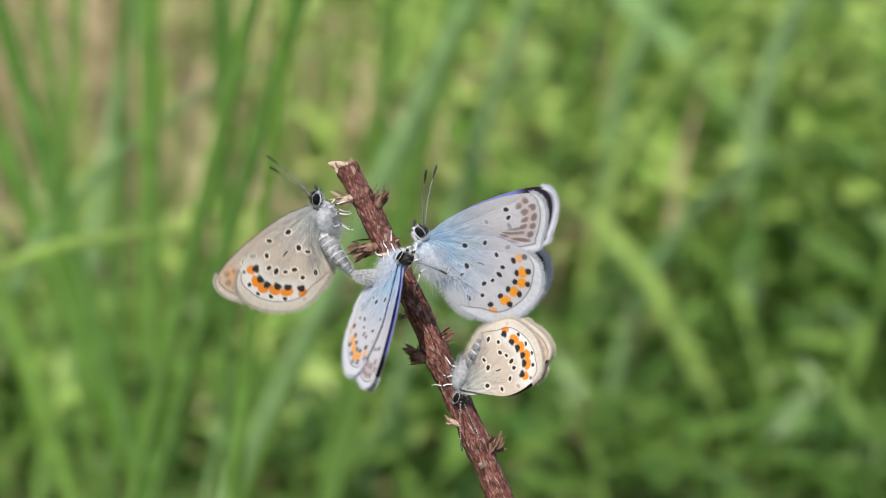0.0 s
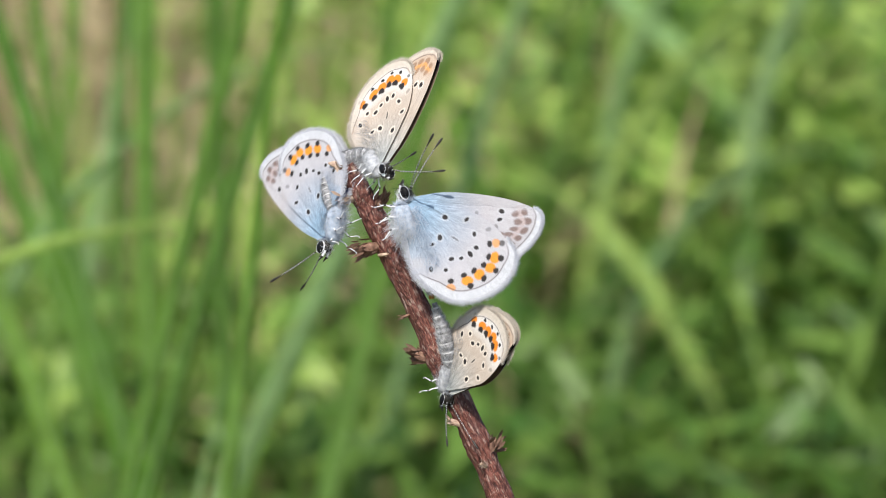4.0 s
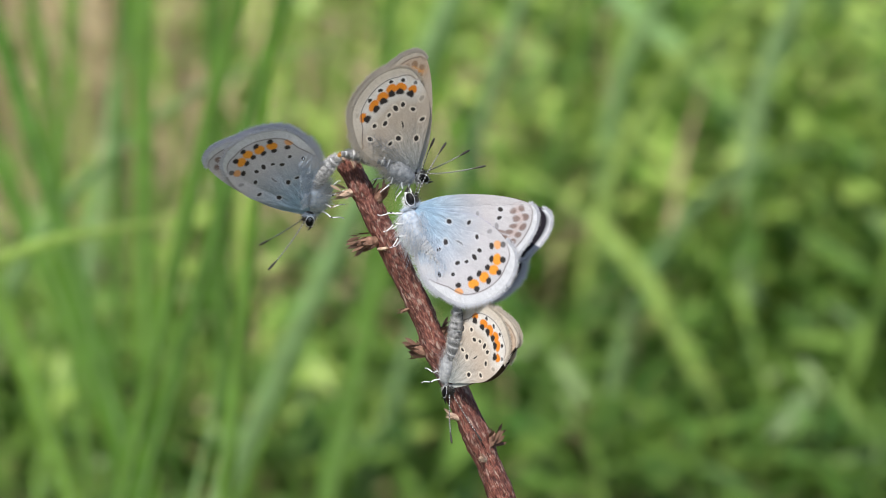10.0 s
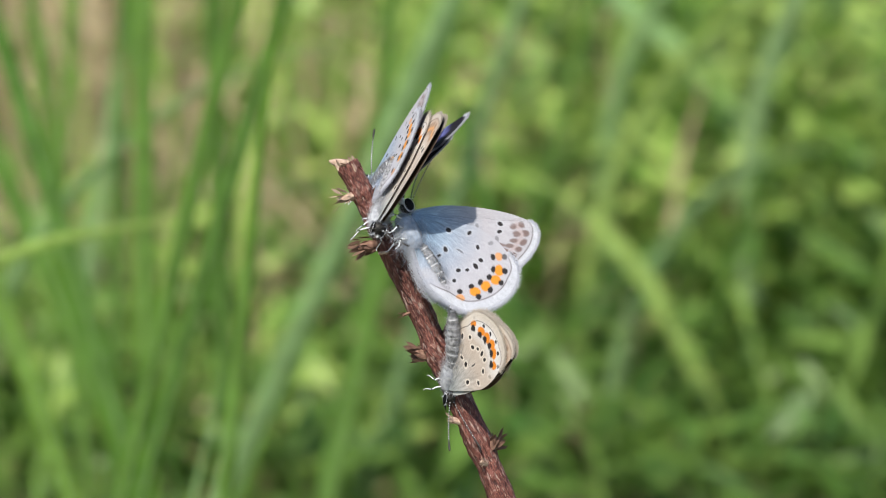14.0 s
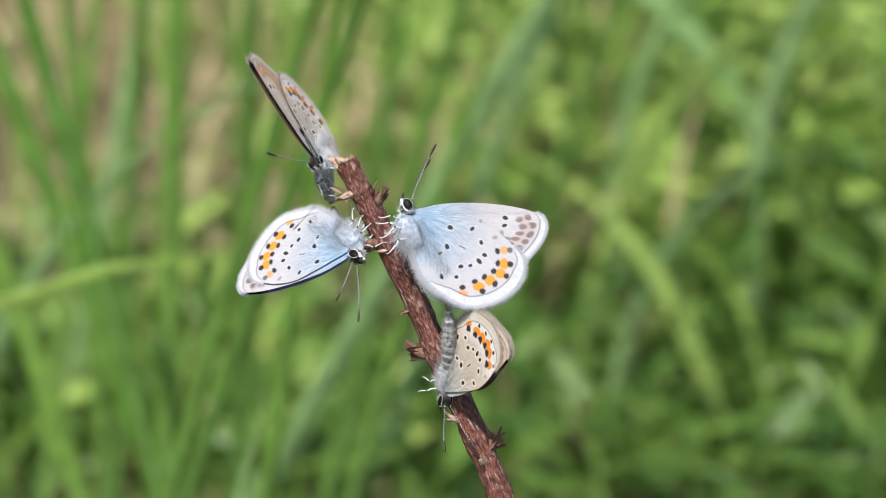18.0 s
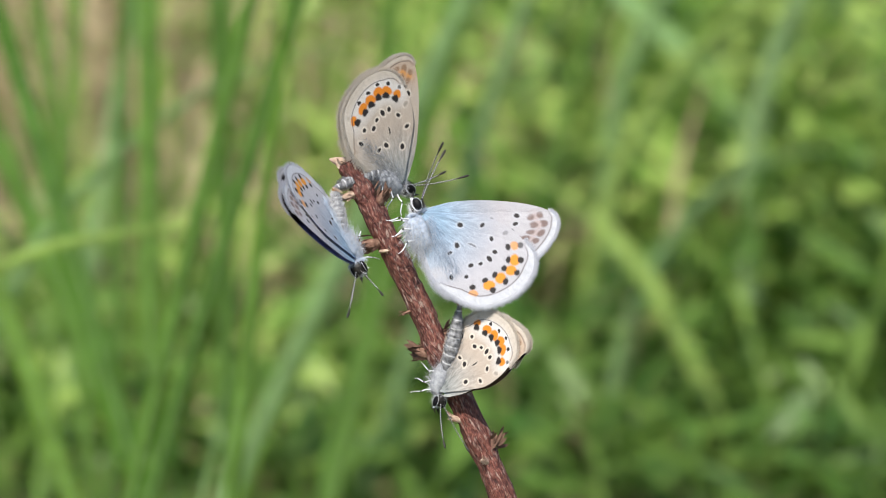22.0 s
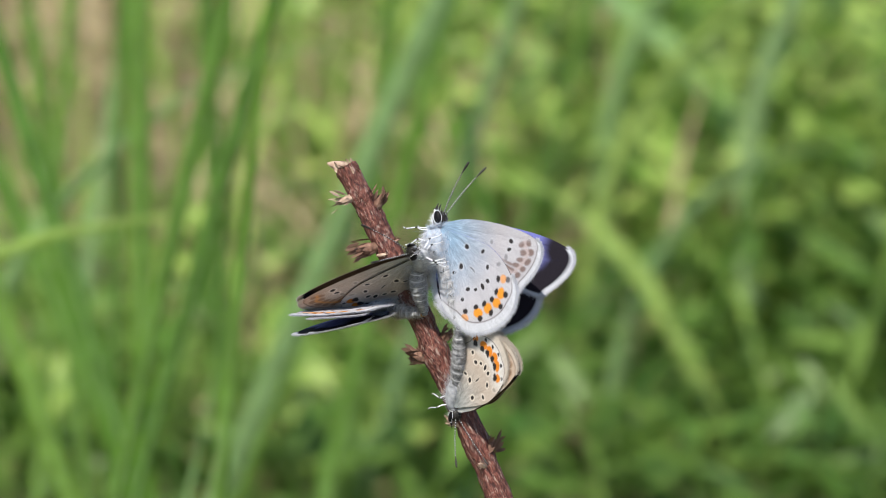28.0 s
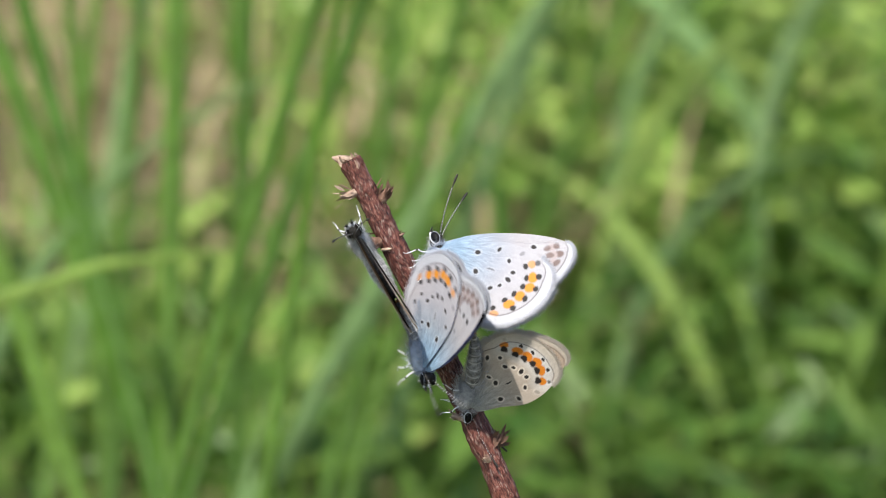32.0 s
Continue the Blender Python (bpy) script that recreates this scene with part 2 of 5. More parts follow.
ground()
meadow_grass("meadow_grass", "dense green meadow grass, out of focus", 4200, (-1.1, 1.1), (0.95, 3.2), (0.05, 0.17), (0.003, 0.006), GRASS, 11, 0.6, -1)
meadow_grass("broad_grass", "broad arching grass leaves in the meadow", 900, (-0.1, 0.6), (0.95, 2.6), (0.08, 0.22), (0.005, 0.009), HERB, 18, 1.3)
meadow_grass("far_grass", "green grass farther off in the meadow", 3000, (-3.5, 3.5), (3.2, 9.0), (0.15, 0.35), (0.008, 0.014), GRASS, 12)
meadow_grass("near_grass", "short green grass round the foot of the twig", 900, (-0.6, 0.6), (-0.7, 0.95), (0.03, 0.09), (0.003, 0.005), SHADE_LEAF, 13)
meadow_grass("dry_grass", "dry straw-coloured grass between the green", 4200, (-0.6, 0.1), (0.9, 2.8), (0.04, 0.15), (0.002, 0.005), STRAW, 14, 1.4, 1)
meadow_grass("scattered_straw", "single dry stalks among the green herbs", 420, (0.0, 0.5), (1.0, 2.4), (0.08, 0.2), (0.002, 0.004), STRAW, 19, 1.2)
meadow_herbs("meadow_herbs", "bright green leafy meadow herbs, out of focus", 520, (-0.05, 0.50), (1.0, 2.5), (0.06, 0.18), 0.015, HERB, 15)
meadow_herbs("low_herbs", "low green herbs among the tall grass", 110, (-0.5, 0.0), (0.8, 2.4), (0.03, 0.09), 0.012, HERB, 16)
# these low herbs take the green that has shade in its colour
meadow_herbs("near_herbs", "low green herbs under the twig, shade darkened into their colour", 200, (-0.25, 0.30), (0.70, 1.05), (0.03, 0.075), 0.012, SHADE_LEAF, 17)

meadow_herbs("bright_herbs", "sunlit pale green herbs in the meadow", 70, (0.07, 0.24), (0.98, 1.25), (0.06, 0.11), 0.013, HERB, 23)

LEAFLETS = []
for k in range(4):
    s = Shape()
    leaflet(s, Vector((0, 0, 0)), Vector((1, 0, 0)), Vector((0, 0, 1)), 0.022 + 0.003 * k, 0.009 + 0.001 * k)
    LEAFLETS.append(s.mesh("leaf", [HERB]))
r = np.random.default_rng(31)
for k in range(14):
    base = Vector((r.uniform(-0.01, 0.16), r.uniform(0.95, 1.45), 0))
    herb = new("meadow_herb")
    herb.matrix_basis = Matrix.Translation(base)
    tagged(herb, "upright green meadow herb with small oval leaves", "herb", "herbs beside the grass")
    top = Vector((r.normal(0, 0.02), r.normal(0, 0.02), r.uniform(0.10, 0.18)))
    s = Shape()
    s.tube([Vector((0, 0, -0.005)), top * 0.5 + Vector((0.003, 0, 0)), top], [0.0012, 0.001, 0.0005], 6)
    piece("stem", s.mesh("stem", [GRASS]), herb)
    for i in range(18):
        t = 0.2 + 0.8 * i / 17
        m = Matrix.Translation(top * t) @ Matrix.Rotation(i * 2.4 + r.uniform(-0.3, 0.3), 4, "Z") @ Matrix.Rotation(r.uniform(-0.9, 0.1), 4, "Y")
        piece("leaf", LEAFLETS[i % 4], herb, m)

# base x, base y, height, width, lean, bend, facing, material
LEAF_ROWS = [
    (-0.067, 0.45, 0.46, 0.0050, 0.3, 2, 0.2, TALL), (-0.104, 0.35, 0.42, 0.0034, 15.5, 6, 0.3, TALL),
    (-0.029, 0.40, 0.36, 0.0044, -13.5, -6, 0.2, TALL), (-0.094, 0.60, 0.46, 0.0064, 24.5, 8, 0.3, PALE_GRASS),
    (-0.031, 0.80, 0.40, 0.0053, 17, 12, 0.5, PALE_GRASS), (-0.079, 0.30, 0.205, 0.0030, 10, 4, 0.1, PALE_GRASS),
    (-0.092, 0.60, 0.44, 0.0035, 2.5, 3, 0.4, TALL), (-0.096, 0.30, 0.23, 0.0024, 17, 8, 0.4, TALL),
    (-0.061, 0.70, 0.46, 0.0062, -1, 2, 0.6, TALL), (-0.083, 0.55, 0.32, 0.0042, -3, -9, 0.5, TALL),
    (-0.032, 0.75, 0.42, 0.0050, 5, 6, 0.4, TALL), (-0.125, 0.50, 0.275, 0.0042, -2, 95, 0.3, PALE_GRASS),
    (0.066, 1.00, 0.23, 0.0075, -8, 120, 0.4, PALE_GRASS), (-0.118, 0.65, 0.40, 0.0036, 5, 3, 0.2, TALL),
    (-0.120, 0.52, 0.36, 0.0040, -5, -6, 0.3, TALL), (-0.050, 0.52, 0.27, 0.0030, 12, 8, 0.3, TALL),
    (0.010, 0.95, 0.34, 0.0050, 16, 14, 0.4, TALL), (-0.13, 0.85, 0.46, 0.0050, 10, 6, 0.2, PALE_GRASS),
    (0.02, 1.05, 0.24, 0.0070, 20, 70, 0.5, HERB), (0.10, 1.05, 0.22, 0.0080, -12, 110, 0.5, HERB), (0.13, 1.2, 0.20, 0.0080, 10, 90, 0.6, PALE_GRASS),
    (0.16, 1.1, 0.22, 0.0070, -25, -70, 0.5, HERB), (0.05, 1.3, 0.24, 0.0080, 30, 60, 0.5, HERB), (0.09, 1.4, 0.24, 0.0080, 15, 80, 0.5, PALE_GRASS),
    (0.03, 0.85, 0.17, 0.0050, -6, -25, 0.4, TALL), (0.085, 0.9, 0.16, 0.0055, 8, 40, 0.5, TALL),
    (-0.052, 0.25, 0.33, 0.0028, 4, 6, 0.3, TALL), (-0.100, 0.33, 0.40, 0.0034, 13, 4, 0.3, TALL), (-0.075, 0.24, 0.215, 0.0026, 9, 6, 0.2, PALE_GRASS),
    (-0.050, 0.65, 0.42, 0.0046, 14, 6, 0.3, TALL), (-0.184, 0.35, 0.296, 0.0058, 5, 104, -0.05, GRASS),
    (-0.030, 0.50, 0.36, 0.0052, -20, -6, 0.2, TALL), (-0.045, 0.42, 0.30, 0.0044, -14, -14, 0.3, TALL),
    (0.052, 0.86, 0.165, 0.0062, 6, 105, 0.5, PALE_GRASS), (0.045, 0.95, 0.22, 0.0075, 6, 105, 0.5, HERB), (0.115, 0.95, 0.24, 0.0085, -8, 100, 0.5, PALE_GRASS), (0.02, 1.15, 0.25, 0.0080, -14, -80, 0.5, HERB), (0.075, 1.10, 0.26, 0.0090, 4, 110, 0.6, HERB),
    (0.15, 1.0, 0.25, 0.0085, -20, -85, 0.5, PALE_GRASS), (0.135, 0.9, 0.20, 0.0075, 12, 90, 0.4, HERB), (0.06, 1.2, 0.29, 0.0085, 20, 85, 0.5, PALE_GRASS), (0.17, 1.25, 0.27, 0.0090, -5, -100, 0.5, HERB),
    (0.10, 0.85, 0.15, 0.0065, -18, -60, 0.5, HERB), (0.03, 0.9, 0.13, 0.0060, 25, 70, 0.5, HERB), (0.12, 1.35, 0.29, 0.0090, 10, 95, 0.6, HERB), (0.155, 0.85, 0.16, 0.0065, 10, 80, 0.4, HERB),
]
leaves = []
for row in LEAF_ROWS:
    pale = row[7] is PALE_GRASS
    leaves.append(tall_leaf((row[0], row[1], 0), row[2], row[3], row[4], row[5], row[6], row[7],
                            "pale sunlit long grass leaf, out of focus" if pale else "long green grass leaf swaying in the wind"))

gust_leaf = tall_leaf((-0.145, 0.05, 0), 0.343, 0.0100, 31, 0, 0.3, PALE_GRASS, "narrow pale grass leaf that a gust bends past the twig")


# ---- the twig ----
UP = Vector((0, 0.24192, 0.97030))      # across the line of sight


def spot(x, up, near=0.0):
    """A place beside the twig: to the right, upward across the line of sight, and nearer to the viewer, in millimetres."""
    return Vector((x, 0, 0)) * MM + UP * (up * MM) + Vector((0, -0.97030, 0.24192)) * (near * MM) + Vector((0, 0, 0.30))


SCALES = {}


def bud(twig, root, way, length, count, mat, seed, label):
    """A rough little bud or leaf scar of overlapping scales."""
    r = np.random.default_rng(seed)
    way = Vector(way).normalized()
    s = Shape()
    s.tube([-way * 0.0006, way * (length * 0.25), way * (length * 0.5), way * (length * 0.7)], [length * 0.20, length * 0.21, length * 0.15, length * 0.05], 10, rough=lambda i, j: r.uniform(-0.22, 0.22))
    core = piece("bud", s.mesh("bud", [mat]), twig, Matrix.Translation(root), label)
    if mat.name not in SCALES:
        s = Shape()
        leaflet(s, Vector((0, 0, 0)), Vector((1, 0, 0)), Vector((0, 0, 1)), 1.0, 0.24)
        SCALES[mat.name] = s.mesh("scale", [mat])
    for _ in range(2 * count):
        d = (way + Vector(r.normal(0, 0.34, 3))).normalized()
        b = way * (length * r.uniform(0.0, 0.45)) + Vector(r.normal(0, length * 0.13, 3))
        m = Matrix.Translation(b) @ d.to_track_quat("X", "Z").to_matrix().to_4x4() @ Matrix.Rotation(r.uniform(0, 6.28), 4, "X") @ Matrix.Diagonal((length * r.uniform(0.25, 0.75),) * 3 + (1,))
        piece("scale", SCALES[mat.name], core, m)
    return core


def build_twig():
    twig = new("twig")
    tagged(twig, "broken reddish-brown dry twig with buds and peeling bark", "twig")
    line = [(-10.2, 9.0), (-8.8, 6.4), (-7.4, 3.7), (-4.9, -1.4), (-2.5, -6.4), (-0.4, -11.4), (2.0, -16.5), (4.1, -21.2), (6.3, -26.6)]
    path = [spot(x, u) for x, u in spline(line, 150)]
    k = len(path)
    foot = path[-1].copy()
    path += [Vector((foot.x + 0.10 * t, foot.y - 0.05 * t, foot.z * (1 - t) - 0.02 * t)) for t in np.linspace(0, 1, 12)[1:]]
    radii = [0.00118 + 0.00016 * min(1, i / 125) + 0.00004 * math.sin(i * 0.36) + (0.0004 * (i - k) / 11 if i > k else 0) for i in range(len(path))]
    for at, more in ((50, 0.00012), (90, 0.00014), (127, 0.00012)):
        for i in range(len(path)):
            radii[i] += more * math.exp(-((i - at) / 4) ** 2)
    s = Shape()
    s.tube(path, radii, 40, rough=lambda i, j: 0.15 * noise.noise(Vector((j * 0.6, i * 0.07, 3))) + 0.10 * noise.noise(Vector((j * 1.1, i * 0.35, 8))))
    piece("bark", s.mesh("bark", [BARK]), twig)
    # the splintered top
    r = np.random.default_rng(3)
    s = Shape()
    for i in range(16):
        a = i * 0.4
        b = path[0] + Vector((math.cos(a), math.sin(a), 0)) * 0.0012
        way = (path[0] - path[8]).normalized() + Vector(r.normal(0, 0.4, 3))
        leaflet(s, b - way * 0.0005, way.normalized(), way.orthogonal().normalized(), r.uniform(0.0007, 0.0016), r.uniform(0.0003, 0.0007))
    s.tube([path[0], path[0] + Vector((-0.0012, 0, 0.0001)), path[0] + Vector((-0.0019, 0, 0.0003))], [0.0005, 0.00045, 0.0001], 7)
    piece("splintered_end", s.mesh("splintered_end", [FLAKE]), twig, None, "pale splintered broken end")
    for i, (x, u, near, dx, du, length, count, mat, label) in enumerate([
            (-9.8, 5.5, 0.6, -0.5, -0.1, 2.2, 14, FLAKE, "pale dry bud"), (-6.9, 4.6, 0.2, 0.35, 0.8, 2.5, 12, BUD, "dark dry bud"),
            (-7.1, 0.4, 0.5, -0.9, -0.1, 2.9, 16, BUD, "ragged dry bud with hanging scales"), (-1.6, -11.3, 0.3, -0.95, 0.3, 2.7, 16, BUD, "short broken side bud"),
            (-0.4, -9.6, -0.3, 0.6, 0.6, 2.3, 12, BUD, "small dark side bud"), (4.7, -21.3, 0.3, 0.4, 0.8, 2.6, 14, BUD, "dark pointed bud"),
            (4.4, -22.6, 1.3, -0.2, 0.2, 1.2, 14, FLAKE, "pale leaf scar"), (1.6, -18.2, 0.6, -0.9, 0.35, 1.6, 12, FLAKE, "pale peeling bark"),
            (-3.8, -6.8, 0.7, -0.8, -0.2, 0.9, 8, BUD, "small bud scar"), (-6.3, -0.4, 1.2, 0.3, 0.1, 0.9, 8, FLAKE, "pale bark flake"), (-5.2, 1.0, 0.6, 0.7, 0.3, 1.2, 8, BUD, "small dark bud")]):
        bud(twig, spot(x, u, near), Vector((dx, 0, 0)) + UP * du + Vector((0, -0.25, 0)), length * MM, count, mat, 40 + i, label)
    # loose fibres of bark
    s = Shape()
    for i in range(520):
        t = int(r.integers(1, k - 2))
        a = r.uniform(0, 6.28)
        out = Vector((math.cos(a), -abs(math.sin(a)), 0.1))
        root = path[t] + out * (radii[t] * 0.97)
        along = (path[t] - path[t + 1]).normalized() * r.choice([-1, 1])
        s.hair(root, root + along * r.uniform(0.0003, 0.0010) + out * r.uniform(0.0, 0.00022), 0.00004)
    piece("bark_fuzz", s.mesh("bark_fuzz", [FLAKE]), twig, None, "fine pale peeling fibres")
    return twig


twig = build_twig()

# ---- butterflies ----
FORE_EDGE = [(1.19, 0.02), (1.25, 1.92), (0.75, 4.01), (-0.31, 6.62), (-1.60, 9.09), (-2.87, 10.92), (-3.90, 11.80), (-4.91, 11.78), (-5.87, 11.05), (-6.63, 9.98), (-7.18, 8.77), (-7.45, 7.62), (-5.17, 4.67), (-1.46, 1.53)]
HIND_EDGE = [(0.91, -0.16), (-0.04, 1.98), (-1.15, 3.91), (-2.39, 5.75), (-4.15, 7.06), (-5.88, 7.73), (-7.44, 7.95), (-8.76, 7.28), (-9.70, 5.99), (-10.14, 4.41), (-10.14, 2.66), (-9.64, 1.00), (-8.62, -0.11), (-7.47, -0.91), (-6.07, -1.57), (-4.56, -1.72), (-2.83, -1.51), (-0.89, -1.12)]
HIND_SPOTS = [(-1.60, 2.80), (-2.58, 4.65), (-4.11, 4.79), (-3.17, 1.62), (-3.62, 0.73), (-5.37, 4.57), (-5.80, 3.80), (-5.76, 2.86), (-5.55, 1.99), (-5.73, -0.20), (-6.31, 1.08), (-4.20, 6.26)]
HIND_LUNULES = [(-5.73, 6.44), (-6.93, 5.91), (-7.69, 5.11), (-7.87, 3.90), (-8.05, 2.65), (-8.03, 0.97)]
FORE_SPOTS = [(-2.60, 8.18), (-3.35, 7.71), (-1.98, 5.79), (-3.89, 7.18)]
DISCAL = [(-3.88, 2.97)]


def soft(d, edge, width):
    return np.clip((edge + width / 2 - d) / width, 0, 1)[:, None]


def toward(c, colour, share):
    return c + (np.asarray(colour) - c) * share


def edge_distance(q, edge):
    """How far points lie from the outer margin of a wing, and how far along the margin."""
    d, at = np.full(len(q), 99.0), np.zeros(len(q))
    run = np.concatenate([[0], np.cumsum(np.hypot(*np.diff(edge, axis=0).T))])
    for k in range(0, len(q), 4000):
        e = ((q[k:k + 4000, None, :] - edge[None]) ** 2).sum(2)
        i = e.argmin(1)
        d[k:k + 4000], at[k:k + 4000] = np.sqrt(e.min(1)), run[i]
    return d, at


def streaks(q, count, seed):
    """Fine radial streaks, as rows of scales and hairs make them."""
    r = np.random.default_rng(seed)
    ang, far = np.arctan2(q[:, 1], -q[:, 0] + 1.2), np.hypot(q[:, 0], q[:, 1])
    table = r.normal(0, 1, (count, 24))
    i = np.clip(((ang + 0.6) / 3.2 * (count - 1)), 0, count - 2)
    j = np.clip(far * 1.7, 0, 22)
    a, b = i.astype(int), j.astype(int)
    f, g = i - a, j - b
    return ((table[a, b] * (1 - f) + table[a + 1, b] * f) * (1 - g) + (table[a, b + 1] * (1 - f) + table[a + 1, b + 1] * f) * g)[:, None]


def under_colours(q, margin, fore, male):
    """Colours of the underside: ground colour, blue dust at the root, spots, orange lunules, margin."""
    base = np.array([0.375, 0.365, 0.395]) if male else np.array([0.42, 0.35, 0.29])
    if fore and male:
        base = np.array([0.345, 0.325, 0.34])
    pale = np.array([0.41, 0.40, 0.425]) if male else np.array([0.50, 0.44, 0.385])
    black, white = np.array([0.022, 0.018, 0.018]), (np.array([0.46, 0.47, 0.505]) if male else np.array([0.50, 0.445, 0.38]))
    c = np.repeat(base[None], len(q), 0)
    d, at = edge_distance(q, margin)
    r = np.random.default_rng(8 + fore)
    q = q + r.normal(0, 0.018, q.shape) + 0.05 * np.stack([np.sin(q[:, 1] * 2.7 + q[:, 0]), np.cos(q[:, 0] * 3.1 - q[:, 1] * 0.7)], 1)
    far = np.hypot(q[:, 0] - 0.4, q[:, 1])
    run = at / at.max()
    band = 0.48 * np.clip(run * 5 + 0.35, 0, 1) if fore else 0.85 * np.clip(run * 4 + 0.25, 0, 1) * np.clip((1 - run) * 5 + 0.3, 0, 1)
    c = toward(c, pale, soft(-far, -7.0, 3.5) * (0.7 if male else 0.3))
    dust = np.array([0.195, 0.295, 0.40]) if male else np.array([0.27, 0.30, 0.305])
    c = toward(c, dust, soft(far, 4.4 if male else 3.0, 5.5) * (0.95 if male else 0.9))
    ang = np.arctan2(q[:, 1], -q[:, 0] + 1.2)
    vein = np.abs(np.sin(ang * 8.0)) * far
    c = c * (1 - (0.30 if fore else 0.10) * soft(vein, 0.13, 0.2) * soft(-far, -2.0, 2.0))
    c = c * (1 + streaks(q, 190, 4 + fore) * (0.035 + 0.20 * soft(far, 4.0, 4.5)))
    orange = np.array([0.60, 0.235, 0.025]) if male else np.array([0.62, 0.20, 0.018])
    if fore:
        brown = np.array([0.16, 0.11, 0.10]) if male else np.array([0.27, 0.17, 0.11])
        if not male:
            c = toward(c, (0.45, 0.32, 0.225), soft(d, 2.6, 1.6) * 0.55)
        round_wing = np.arctan2(q[:, 1] - 5.0, -(q[:, 0] + 2.5))       # from the tornus up to the apex
        cell = np.abs((round_wing * 6.4 / 1.05) % 1 - 0.5) * 1.05
        fade = soft(np.abs(round_wing - 0.95), 0.52, 0.16)
        tint = (0.36, 0.275, 0.26) if male else (0.60, 0.27, 0.07)
        c = toward(c, tint, soft(np.hypot((d - 1.62) / 0.40, cell / 0.55), 1, 0.6) * (0.7 if male else 0.85) * fade)
        for row, reach, share in ((1.15, 0.30, 0.95), (2.05, 0.34, 0.9)):
            c = toward(c, brown, soft(np.hypot((d - row) / reach, cell / 0.42), 1, 0.55) * share * fade)
        spots = FORE_SPOTS
    else:
        mid = np.array([-4.6, 2.2])
        c = toward(c, pale, soft(np.abs(d - 1.35), 0.5, 0.4) * 0.6)
        if not male:   # white wedges inside and outside the orange
            for x, y in HIND_LUNULES:
                c = toward(c, (0.60, 0.57, 0.54), soft(np.hypot(q[:, 0] - x, q[:, 1] - y), 1.35, 1.0) * 0.65)
        for k, (x, y) in enumerate(HIND_LUNULES):
            out = np.array((x, y)) - mid
            out = out / np.linalg.norm(out)
            tan = np.array((-out[1], out[0]))
            e = q - (x, y)
            along, across = e @ out, e @ tan
            small = 0.8 if k in (0, 5) else 1.0
            wide = (0.54 if male else 0.64) * small
            if not male:
                along = along + 0.32 * np.abs(across)
            c = toward(c, orange, soft(np.hypot(along / (0.47 * small), across / wide), 1, 0.3) * (0.75 if male and k in (0, 5) else 1.0))
            c = toward(c, black, soft(np.hypot((along + (0.62 if male else 0.56)) / (0.24 if male else 0.34), across / (0.32 if male else 0.44)), 1, 0.4))
            if not male:
                c = toward(c, (0.62, 0.60, 0.58), soft(np.hypot((along - 0.72) / 0.34, across / 0.46), 1, 0.4))
            c = toward(c, black, soft(np.hypot((along - (0.58 if male else 0.66)) / (0.29 if male else 0.20), across / (0.30 if male else 0.24)), 1, 0.4) * small)
        for x, y in DISCAL:
            e = q - (x, y)
            bow = e[:, 0] * 0.5 + e[:, 1] * 0.86 + 0.4 * (e[:, 0] * 0.86 - e[:, 1] * 0.5) ** 2
            side = e[:, 0] * 0.86 - e[:, 1] * 0.5
            c = toward(c, white * 1.1, soft(np.hypot(bow / 0.22, side / 0.55), 1, 0.5) * (0.25 if male else 0.5))
            c = toward(c, black, soft(np.hypot(bow / 0.10, side / 0.42), 1, 0.6) * (0.6 if male else 0.95))
        spots = HIND_SPOTS
    for k, (x, y) in enumerate(spots):
        e = np.hypot((q[:, 0] - x) * (1.0 + 0.25 * math.sin(k * 1.9)), (q[:, 1] - y) * (1.0 - 0.2 * math.sin(k * 1.9)))
        size = (0.225 if male else 0.25) + 0.035 * math.sin(k * 2.3 + 1)
        faint = 0.45 if (fore and k > 1) or (not fore and k == 11) else 1.0
        c = toward(c, white * (1.08 if male else 1.3), soft(e, size + 0.15, 0.13) * (0.4 if male else 0.95) * faint)
        c = toward(c, black, soft(e, size, 0.10) * faint)
    # dark hairline, then the broad pale fringe
    line = 0.75 if male else 0.85
    c = toward(c, (0.075, 0.06, 0.06), soft(np.abs(d - band - 0.06), 0.05, 0.09) * line * soft(np.abs(run - 0.5), 0.5, 0.12))
    if not male:
        c = toward(c, (0.30, 0.22, 0.17), soft(np.abs(d - 0.34), 0.08, 0.12) * 0.5)
    c = toward(c, white * (1 + 0.07 * streaks(q, 240, 9)), soft(d - band, -0.06, 0.08) * (0.95 if male else 0.8))
    costa = soft(np.abs(ang - np.interp(far, [0, 3, 6, 9, 13], [1.57, 1.75, 1.85, 1.92, 1.98])), 0.035, 0.05) if fore else 0
    c = toward(c, white, costa * 0.7)
    grit = np.random.default_rng(3).normal(0, 1, len(q))[:, None]
    return np.clip(c * (1 + grit * (0.04 + 0.13 * soft(far, 4.2, 4.0))), 0.005, 0.92)


